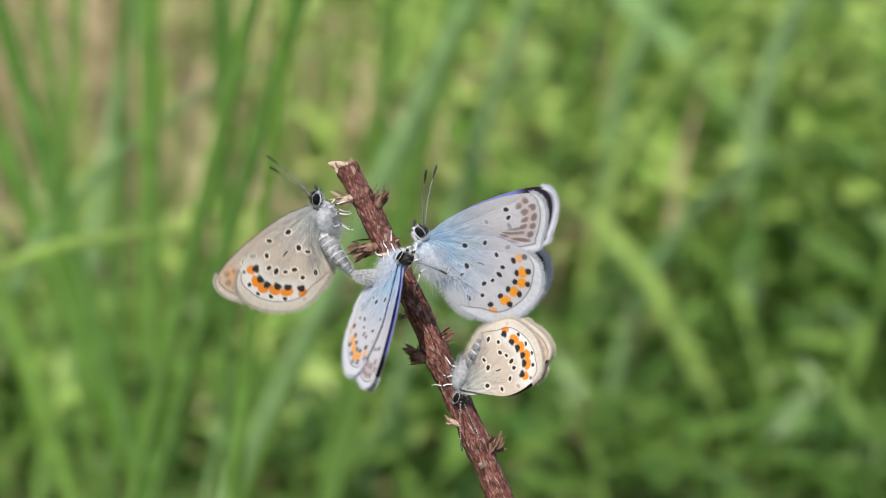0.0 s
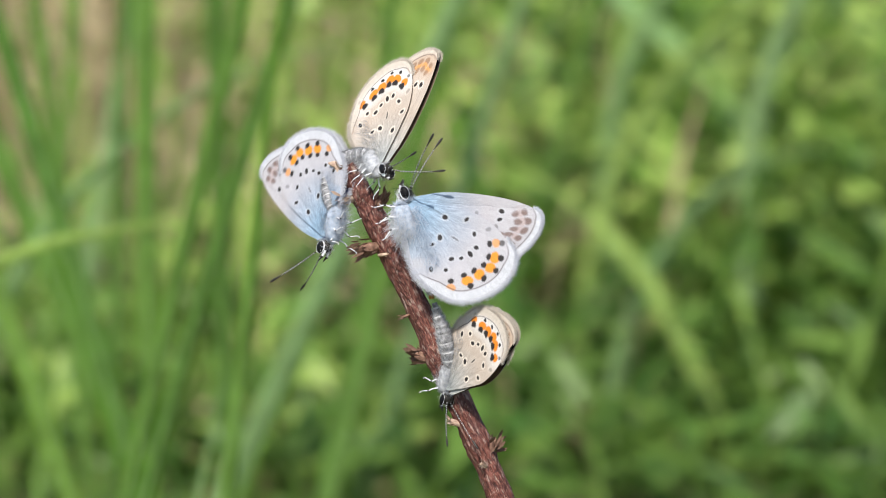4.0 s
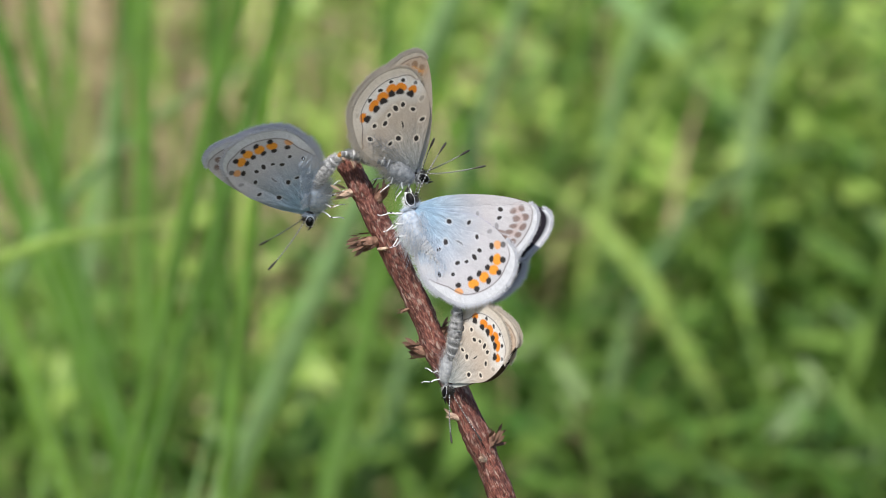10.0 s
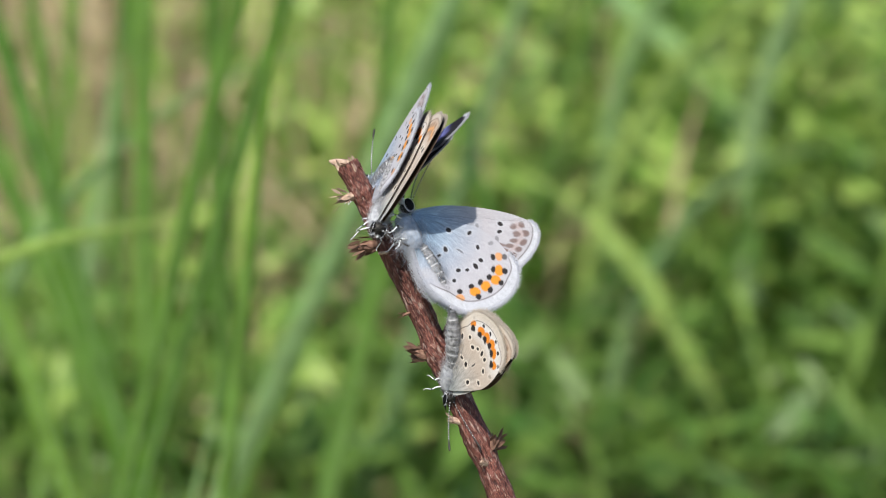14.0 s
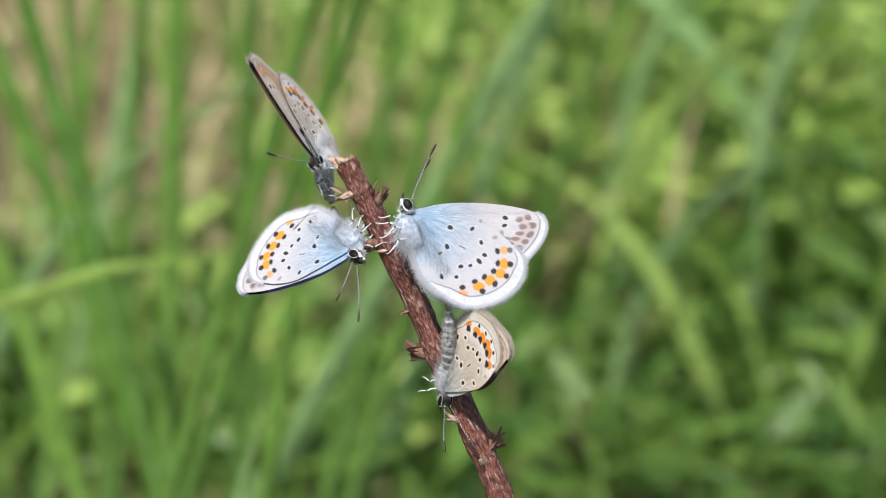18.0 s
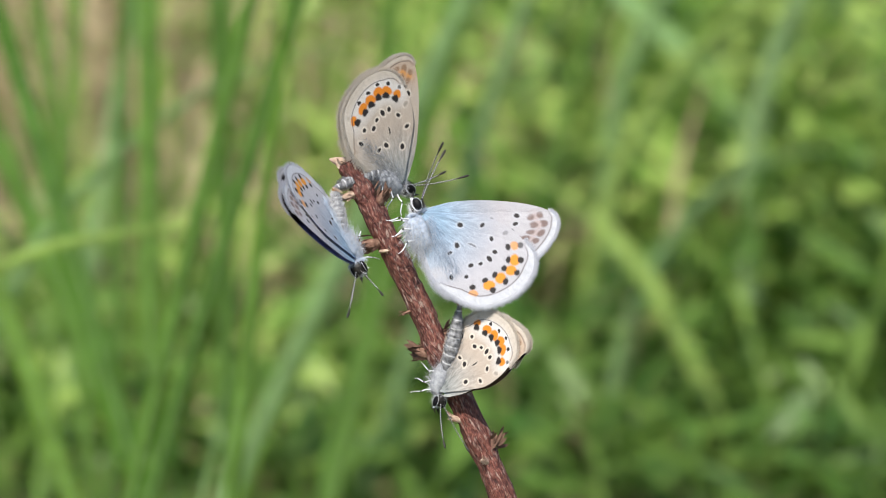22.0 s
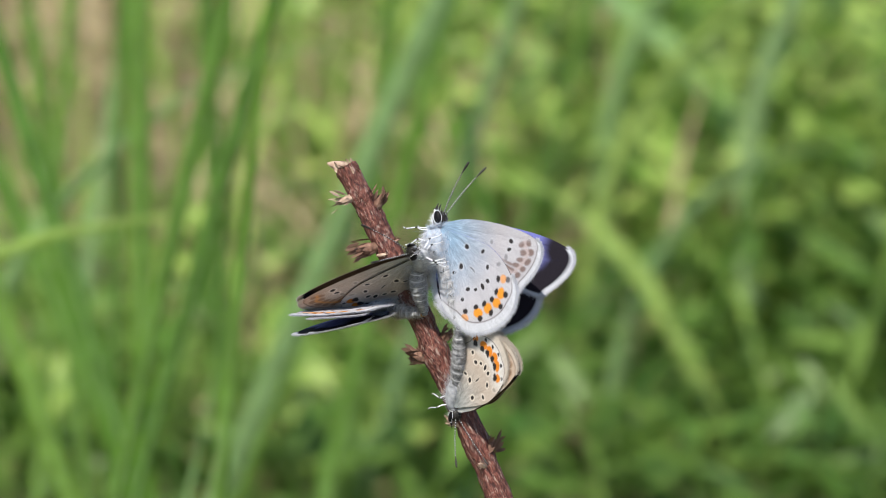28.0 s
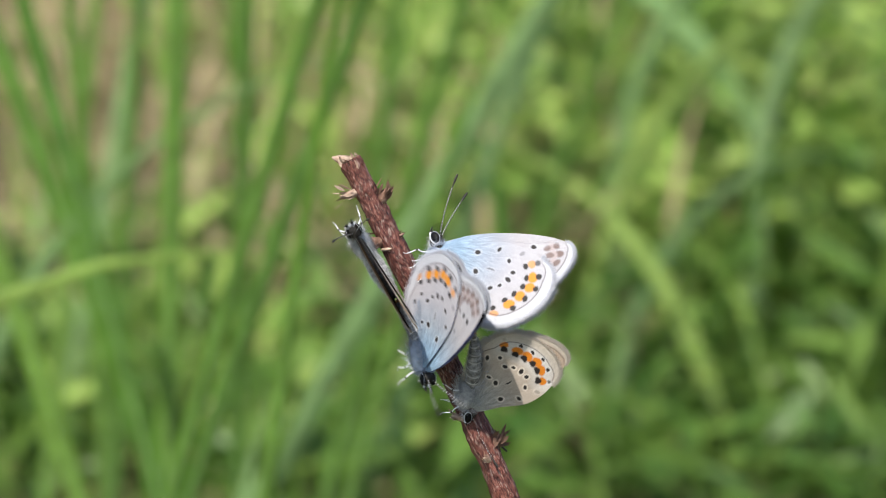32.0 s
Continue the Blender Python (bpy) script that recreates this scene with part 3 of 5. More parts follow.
def upper_colours(q, margin, fore, male):
    d, _ = edge_distance(q, margin)
    c = np.repeat(np.array([[0.13, 0.14, 0.36]] if male else [[0.105, 0.072, 0.048]]), len(q), 0)
    far = np.hypot(q[:, 0], q[:, 1])
    if male:
        c = toward(c, (0.24, 0.27, 0.60), soft(far, 3.5, 5))
    ang = np.arctan2(q[:, 1], -q[:, 0] + 1.2)
    c = c * (1 - 0.6 * soft(np.abs(np.sin(ang * 8.0)) * far, 0.14, 0.2)) * (1 + 0.12 * streaks(q, 120, 6))
    c = toward(c, (0.014, 0.012, 0.017), soft(d, 2.5 if male else 1.6, 1.2))
    if not male and not fore:
        for x, y in HIND_LUNULES:
            c = toward(c, (0.60, 0.20, 0.03), soft(np.hypot(q[:, 0] - x, q[:, 1] - y), 0.5, 0.3) * 0.8)
    c = toward(c, (0.46, 0.475, 0.52) if male else (0.46, 0.42, 0.37), soft(d, 0.24, 0.12))
    return np.clip(c, 0.005, 0.92)


def wing_mesh(name, edge_points, fore, male, side):
    """A thin, slightly cupped wing: patterned underside, darker upperside, fringe of scales. side: +1 left, -1 right."""
    n = 300
    edge = 0.97 * spline(edge_points, n, True)
    r = np.random.default_rng(21 + fore)
    k = len(edge_points)
    lo, hi = (5.8 / k, 11.6 / k) if fore else (5.3 / k, 13.9 / k)
    margin = 0.97 * spline(edge_points, 900, True)
    tm = np.linspace(0, 1, 900, endpoint=False)
    margin = margin[(tm > lo) & (tm < hi)]
    root = np.array([0.4, 0.35])

    def cup(q):
        belly = 0 if fore else 0.15 * np.clip((2.6 - q[:, 1]) / 2.6, 0, 1) ** 1.5 * np.clip((1.0 - q[:, 0]) / 2, 0, 1) * np.clip((q[:, 0] + 10) / 3, 0, 1)
        far, ang = np.hypot(q[:, 0], q[:, 1]), np.arctan2(q[:, 1], -q[:, 0] + 1.2)
        fold = 0.05 * np.abs(np.sin(ang * 8.0)) * np.minimum(far / 4, 1)
        return belly + fold + 0.0009 * far ** 2 * (0.6 + 0.4 * np.sin(far * 0.3 + ang))

    def sheet(step, rows, lift):
        e = edge[::step]
        m = len(e)
        rad = np.linspace(0.0, 1, rows + 1)[1:] ** 0.8
        q = root + rad[:, None, None] * (e - root)[None]
        q = np.concatenate([root[None], q.reshape(-1, 2)])
        y = side * (lift + cup(q))
        f = [(0, 1 + j, 1 + (j + 1) % m) for j in range(m)]
        for i in range(rows - 1):
            a, b = 1 + i * m, 1 + (i + 1) * m
            f += [(a + j, b + j, b + (j + 1) % m, a + (j + 1) % m) for j in range(m)]
        return q, np.stack([q[:, 0], y, q[:, 1]], 1) * MM, f

    qu, vu, fu = sheet(1, 120, 0.03)
    qo, vo, fo = sheet(3, 40, -0.03)
    verts = list(map(tuple, vu)) + list(map(tuple, vo))
    k = len(vu)
    faces = fu + [tuple(i + k for i in f) for f in fo]
    slots = [0] * len(fu) + [1] * len(fo)
    colours = np.concatenate([under_colours(qu, margin, fore, male), upper_colours(qo, margin, fore, male)])
    # loose scales and hairs along the edge
    extra, tone = [], []
    centre = np.array([-4.5, 5.0]) if fore else np.array([-4.5, 3.0])
    dense = 0.97 * spline(edge_points, 5000, True)
    td = np.linspace(0, 1, 5000, endpoint=False)
    long_to = hi + 0.02 if fore else 0.97
    for i in np.nonzero((td > lo - 0.02) & (td < long_to))[0]:
        a, b = dense[i], dense[(i + 1) % 5000]
        tan = (b - a) / (np.linalg.norm(b - a) + 1e-9)
        out = np.array((-tan[1], tan[0]))
        if out @ (a - centre) < 0:
            out = -out
        length = r.triangular(0.05, 0.25, 0.50) if fore else r.triangular(0.08, 0.35, 0.75) if td[i] < hi - 0.05 else r.uniform(0.15, 0.95)
        tip = a + out * length + tan * r.normal(0, 0.10)
        w = tan * 0.022
        base = len(verts) + len(extra)
        lift = side * float(cup(a[None])[0])
        for p, z in ((a - w - out * 0.15, 0), (a + w - out * 0.15, 0), (tip, r.normal(0, 0.05))):
            extra.append((p[0] * MM, (lift + z) * MM, p[1] * MM))
        faces.append((base, base + 1, base + 2))
        slots.append(2)
        g = r.uniform(0.85, 1.05)
        tone += [(0.60 * g, 0.61 * g, 0.66 * g) if male else (0.60 * g, 0.54 * g, 0.47 * g)] * 3
    verts += extra
    me = mesh_of(name, verts, faces, [WING, SHEEN, FRINGE], slots)
    colours = np.concatenate([colours, np.array(tone)])
    att = me.color_attributes.new("pattern", "FLOAT_COLOR", "POINT")
    att.data.foreach_set("color", np.concatenate([colours, np.ones((len(colours), 1))], 1).astype(np.float32).ravel())
    return me


WING_MESHES = {}
for male in (True, False):
    for side in (1, -1):
        WING_MESHES[male, "forewing", side] = wing_mesh("forewing", FORE_EDGE, True, male, side)
        WING_MESHES[male, "hindwing", side] = wing_mesh("hindwing", HIND_EDGE, False, male, side)


def body_meshes(male):
    r = np.random.default_rng(5 + male)
    out = {}
    s = Shape()
    s.ball((-0.5 * MM, 0, -0.95 * MM), (2.1 * MM, 0.95 * MM, 1.1 * MM), 14, 18, 0, 0.1)
    out["thorax"] = s.mesh("thorax", [FUR if male else GREY_FUR])
    s = Shape()
    for _ in range(5200):
        d = Vector(r.normal(0, 1, 3)).normalized()
        root = Vector((-0.5 + 2.05 * d.x, 0.9 * d.y, -0.95 + 1.05 * d.z)) * MM
        way = Vector((d.x * 0.35 - 0.75, d.y * 0.35, d.z * 0.55 - 0.2)) + Vector(r.normal(0, 0.30, 3))
        s.hair(root, root + way * (r.uniform(0.3, (1.0 if d.z > -0.2 else 1.5) * (1.0 if male else 0.85)) * MM), 0.010 * MM, int(r.integers(0, 3)))
    for _ in range(420):     # ruff behind the head
        a = r.uniform(0, 6.28)
        root = Vector((1.1, 0.7 * math.cos(a), -0.5 + 0.75 * math.sin(a))) * MM
        s.hair(root, root + Vector((r.uniform(0.1, 0.7), 0.25 * math.cos(a) + r.normal(0, 0.2), 0.25 * math.sin(a) + r.normal(0, 0.2))) * MM, 0.012 * MM)
    for _ in range(1500):     # hair along the root of the wings
        x = r.uniform(-5.5, 0.5)
        root = Vector((x, r.choice([-1, 1]) * r.uniform(0.3, 0.7), r.uniform(-0.5, 0.9))) * MM
        s.hair(root, root + Vector((r.uniform(-1.4, -0.3), r.normal(0, 0.35), r.uniform(-1.1, 0.7))) * MM, 0.012 * MM)
    out["fur"] = s.mesh("fur", [FUR if male else GREY_FUR, BAND, GREY_FUR])
    s = Shape()
    s.ball((0, 0, 0), (0.66 * MM, 0.68 * MM, 0.70 * MM), 10, 14)
    for _ in range(620):
        d = Vector((r.normal(0.15, 1), r.normal(0, 0.7), r.normal(0, 1))).normalized()
        root = d * 0.66 * MM
        top = d.z > 0.15 and d.x > -0.7
        s.hair(root, root + (d * 0.7 + Vector((0.15, 0, -0.1)) + Vector(r.normal(0, 0.35, 3))) * (r.uniform(0.2, 0.55) * MM), 0.017 * MM, 2 if top else 1)
    out["head"] = s.mesh("head", [INK, CHALK, INK])
    s = Shape()
    s.ball((0, 0, 0), (0.64 * MM, 0.26 * MM, 0.43 * MM), 12, 16)
    out["eye"] = s.mesh("eye", [EYE])
    s = Shape()
    ring = [Vector((0.65 * math.cos(a), 0, 0.45 * math.sin(a))) * MM for a in np.linspace(0, 2 * math.pi, 25)]
    s.tube(ring, [(0.018 + 0.06 * max(0.0, math.sin(2 * math.pi * i / 24 + 3.6))) * MM for i in range(25)], 6)
    out["eye_ring"] = s.mesh("eye_ring", [CHALK])
    s = Shape()
    for side in (1,):
        path = [Vector((0.4, side * 0.25, -0.3)) * MM, Vector((1.0, side * 0.3, -0.1)) * MM, Vector((1.5, side * 0.32, 0.35)) * MM]
        s.tube(path, [0.16 * MM, 0.15 * MM, 0.03 * MM], 7, slots=lambda i: i)
        for _ in range(30):
            p = path[0].lerp(path[1], r.uniform(0, 1))
            s.hair(p, p + Vector((0.3, r.normal(0, 0.2), r.normal(0, 0.4))) * MM, 0.02 * MM, 1)
    out["palp"] = s.mesh("palp", [CHALK, INK])
    s = Shape()
    n = 76
    pts = [Vector((6.0 * t, 0.0, 0.7 * t * t)) * MM for t in np.linspace(0, 1, n)]
    s.tube(pts, [(0.058 if i % 2 else 0.050) * MM * (1 if i < 60 else 1 + 1.3 * math.sin((i - 60) / 15 * 2.6)) for i in range(n)], 6, slots=lambda i: 0 if (i % 4 == 0 and i < 60) else 1)
    out["antenna"] = s.mesh("antenna", [CHALK, INK])
    s = Shape()
    n = 46
    length = 6.1 if male else 6.7
    pts, rad = [], []
    for i in range(n):
        t = i / (n - 1)
        pts.append(Vector((-length * t, 0, 0.25 * math.sin(t * math.pi))) * MM)
        rad.append((0.35 + 0.62 * math.sin(min(1, 0.18 + 0.92 * t) * math.pi) ** 0.8) * (1 + 0.045 * math.cos(i * 2 * math.pi / 5)) * MM * (0.75 if male else 0.9))
    s.tube(pts, rad, 14, slots=lambda i: 2 if i > 41 and male else (1 if i % 6 == 5 else 0))
    for _ in range(3000):
        t = (int(r.integers(0, 8)) + r.triangular(0, 0.25, 1)) / 8 * 0.93
        a = r.uniform(0, 6.28)
        k = rad[int(t * (n - 1))]
        root = Vector((-length * t * MM, k * math.cos(a), k * math.sin(a) + 0.25 * MM * math.sin(t * math.pi)))
        s.hair(root, root + (Vector((-0.55, 0.22 * math.cos(a), 0.22 * math.sin(a))) + Vector(r.normal(0, 0.12, 3))) * MM * r.uniform(0.4, 1.0), 0.013 * MM, 1 if r.random() < 0.75 else 0)
    out["abdomen"] = s.mesh("abdomen", [SKIN, BAND, AMBER])
    s = Shape()
    pts = spline([(0, 0, 0.2), (0.2, 0.3, -0.45), (0.45, 0.42, -0.8), (0.35, 0.36, -1.4), (0.3, 0.3, -1.9), (0.45, 0.28, -2.15)], 25)
    s.tube([Vector(p) * MM for p in pts], [(0.085 - 0.0022 * i + (0.015 if i in (9, 10) else 0)) * MM for i in range(25)], 7, slots=lambda i: 1 if 9 <= i <= 10 or i % 5 == 4 and i > 15 else 0)
    out["leg"] = s.mesh("leg", [CHALK, INK])
    return out


BODIES = {True: body_meshes(True), False: body_meshes(False)}


def butterfly(male, size, label, group="mating butterflies", reach=1.0):
    parts = BODIES[male]
    b = new("butterfly")
    tagged(b, label, "butterfly", group)
    b.scale = (size, size, size)
    piece("thorax", parts["thorax"], b)
    piece("fur", parts["fur"], b, None, "long pale blue hairs" if male else "grey hairs")
    head = piece("head", parts["head"], b, pose(1.85 * MM, 0, -0.15 * MM))
    for side in (1, -1):
        eye = piece("eye", parts["eye"], head, pose(0.16 * MM, side * 0.60 * MM, 0.10 * MM, -side * 12), "black eye")
        piece("eye_ring", parts["eye_ring"], head, pose(0.16 * MM, side * 0.62 * MM, 0.10 * MM, -side * 12), "white ring round the eye")
        piece("antenna", parts["antenna"], head, pose(0.35 * MM, side * 0.25 * MM, 0.6 * MM, 0, -38, side * 26), "black and white ringed antenna")
    for side in (1, -1):
        piece("palp", parts["palp"], head, Matrix.Diagonal((1, side, 1, 1)))
    for i, x in enumerate((1.1, 0.0, -1.1)):
        for side in (1, -1):
            m = pose(x * MM, side * 0.5 * MM, -1.5 * MM, (6, 14, -4)[i] * side, (-24, 6, 28)[i] + 7 * side, (26, -10, -48)[i] * side)
            leg = piece("leg", parts["leg"], b, m @ Matrix.Diagonal((1, side, 1, 1)), "thin white leg")
    abdomen = piece("abdomen", parts["abdomen"], b, pose(-1.6 * MM, 0, -0.6 * MM), "banded grey abdomen")
    abdomen.scale = (reach, 1, 1)
    wings = {}
    for kind, gap in (("forewing", 0.12), ("hindwing", 0.30)):
        for side in (1, -1):
            w = piece(kind, WING_MESHES[male, kind, side], b, pose(0, side * gap * MM, 0))
            wings[kind, side] = w
    return b, wings, abdomen


PALE_MALE = "pale blue-white male butterfly with orange spots"
BROWN_FEMALE = "sandy brown female butterfly with orange band"
male_right = butterfly(True, 1.10, PALE_MALE + " on a twig", reach=1.12)
female_right = butterfly(False, 0.95, BROWN_FEMALE + ", head down on a twig", reach=1.12)
female_left = butterfly(False, 1.04, BROWN_FEMALE + " on a twig", reach=0.82)
male_left = butterfly(True, 1.06, PALE_MALE + ", clinging to a mate", reach=0.82)
passing = butterfly(True, 1.0, "blue male butterfly flying past, out of focus", "passing butterfly")


def key_butterfly(insect, rows, wing_rows, abdomen_rows):
    """Keys the flight or climb of a butterfly, the swing of its four wings and the bend of its abdomen."""
    body, wings, abdomen = insect
    walk(body, [(t, pose(x, y, z, a, b, c)) for t, x, y, z, a, b, c in rows])
    for (kind, side), wing in wings.items():
        gap = (0.12 if kind == "forewing" else 0.30) * side * MM
        keys = []
        for t, fore, hind, left, right in wing_rows:
            swing = -left if side > 0 else right
            turn = fore if kind == "forewing" else hind
            keys.append((t, pose(0, gap, 0, swing) @ pose(0, 0, 0, 0, turn, 0)))
        walk(wing, keys)
    walk(abdomen, [(t, pose(-1.6 * MM, 0, -0.6 * MM, 0, pitch, yaw)) for t, pitch, yaw in abdomen_rows])


def motions():
    walk(twig, [(t, pose(x, y, z)) for t, x, y, z in TWIG_SWAY])
    key_butterfly(male_right, MALE_RIGHT_ROWS, MALE_RIGHT_WINGS, MALE_RIGHT_ABDOMEN)
    key_butterfly(female_right, FEMALE_RIGHT_ROWS, FEMALE_RIGHT_WINGS, FEMALE_RIGHT_ABDOMEN)
    key_butterfly(female_left, FEMALE_LEFT_ROWS, FEMALE_LEFT_WINGS, FEMALE_LEFT_ABDOMEN)
    key_butterfly(male_left, MALE_LEFT_ROWS, MALE_LEFT_WINGS, MALE_LEFT_ABDOMEN)
    key_butterfly(passing, PASSING_ROWS, PASSING_WINGS, [(0, 0, 0), (32, 0, 0)])
    for i, leaf in enumerate(leaves):
        x, y, z = leaf.location
        share, late = ((1.0, 0.0) if i == 3 else (0.35 + 0.25 * math.sin(i * 1.7), 0.12 * math.sin(i * 2.9)))
        first, last = (WIND[0][0], WIND[0][1]), (WIND[-1][0], WIND[-1][1])
        rows = [(0, pose(x, y, z, 0, share * first[1], 0))] + [(t + late, pose(x, y, z, 0, share * a, 0)) for t, a in WIND[1:-1]] + [(32, pose(x, y, z, 0, share * last[1], 0))]
        walk(leaf, rows)
    rest = pose(-0.145, 0.05, 0, 0, 13, 0)
    walk(gust_leaf, [(0, rest), (6.9, rest), (7.0, pose(-0.145, 0.05, 0)), (7.1, pose(-0.145, 0.05, 0, 0, -0.9, 0)), (7.2, rest), (32, rest)])


# how far the wind leans the grass, in degrees
WIND = [(0, 0.2), (0.5, -0.2), (1, 0.2), (1.5, 1.9), (2, 1.8), (2.5, -0.9), (3, -0.5), (3.5, -0.3), (5.5, -1.8), (6, -0.9), (6.5, 0.0), (7, 0.3), (7.5, 2.3), (8, 4.3), (8.5, -0.6), (9, 0.0), (9.5, -0.6), (10, -0.9), (10.5, -0.5), (11, -0.5), (11.5, -0.2), (12, -0.5), (12.5, 1.9), (13, 10.6), (13.5, 1.9), (14, -0.9), (14.5, 0.0), (16.5, -0.9), (17, -0.9), (17.5, 1.9), (18, 4.3), (18.5, 7.3), (19, 0.9), (19.5, 0.3), (20, 0.3), (21, 0.2), (22, 0.0), (22.5, 0.4), (23, 1.6), (23.5, 0.9), (24, 3.1), (24.3, 1.9), (24.6, -0.6), (25, -0.2), (25.5, -0.2), (27.5, -1.2), (28, -1.6), (28.5, -1.4), (29, -2.1), (29.5, -0.2), (30, -0.9), (30.5, 1.6), (31, 0.7), (31.3, -3.4), (31.6, -1.2), (32, 4.3)]


# the blue one that flutters past behind the twig
PASSING_ROWS = [(0, 0.9, 0.5, 0.3, 20, -30, 0), (13.2, 0.30, 0.22, 0.25, 20, -30, 40), (13.4, 0.12, 0.22, 0.20, 20, -30, 80), (13.5, 0.0394, 0.2, 0.236, 30, -40, 150), (13.6, 0.04, 0.22, 0.12, 20, -30, 120),
                (13.9, 0.05, 0.3, 0.06, 20, -30, 120), (20, 0.6, 0.5, 0.06, 0, -30, 90), (22, 0.2, 0.25, 0.10, 0, -30, 80), (22.2, 0.04, 0.2, 0.17, 0, -30, 80), (22.3, 0.0272, 0.2, 0.242, 10, -50, 60),
                (22.4, 0.0440, 0.2, 0.261, -20, -40, 40), (22.5, 0.0314, 0.2, 0.250, 20, -40, 60), (22.6, 0.0203, 0.2, 0.257, 10, -40, 100), (22.7, 0.016, 0.22, 0.31, 20, -30, 140), (22.9, 0.0, 0.25, 0.40, 20, -30, 140),
                (24.1, -0.15, 0.3, 0.30, 0, -30, 160), (24.3, -0.09, 0.22, 0.23, 0, -30, 160), (24.4, -0.0343, 0.2, 0.256, 20, -30, 170), (24.5, -0.0578, 0.2, 0.272, 20, -30, 150),
                (24.6, -0.0604, 0.2, 0.286, -10, -30, 90), (24.7, -0.0450, 0.2, 0.285, 10, -30, 60), (24.8, -0.05, 0.22, 0.33, 10, -30, 60), (25, -0.06, 0.3, 0.42, 10, -30, 60), (28, -0.4, 0.8, 0.6, 10, -30, 60), (32, -0.5, 1.0, 0.6, 10, -30, 60)]
PASSING_WINGS = [(0, 0, 0, 60, 60), (13.4, 0, 0, 20, 20), (13.5, 0, 0, 70, 70), (13.6, 0, 0, 20, 20), (22.3, 0, 0, 60, 60), (22.4, 0, 0, 20, 20), (22.5, 0, 0, 75, 75), (22.6, 0, 0, 30, 30),
                 (24.4, 0, 0, 70, 70), (24.5, 0, 0, 85, 85), (24.6, 0, 0, 40, 40), (24.7, 0, 0, 60, 60), (32, 0, 0, 50, 50)]

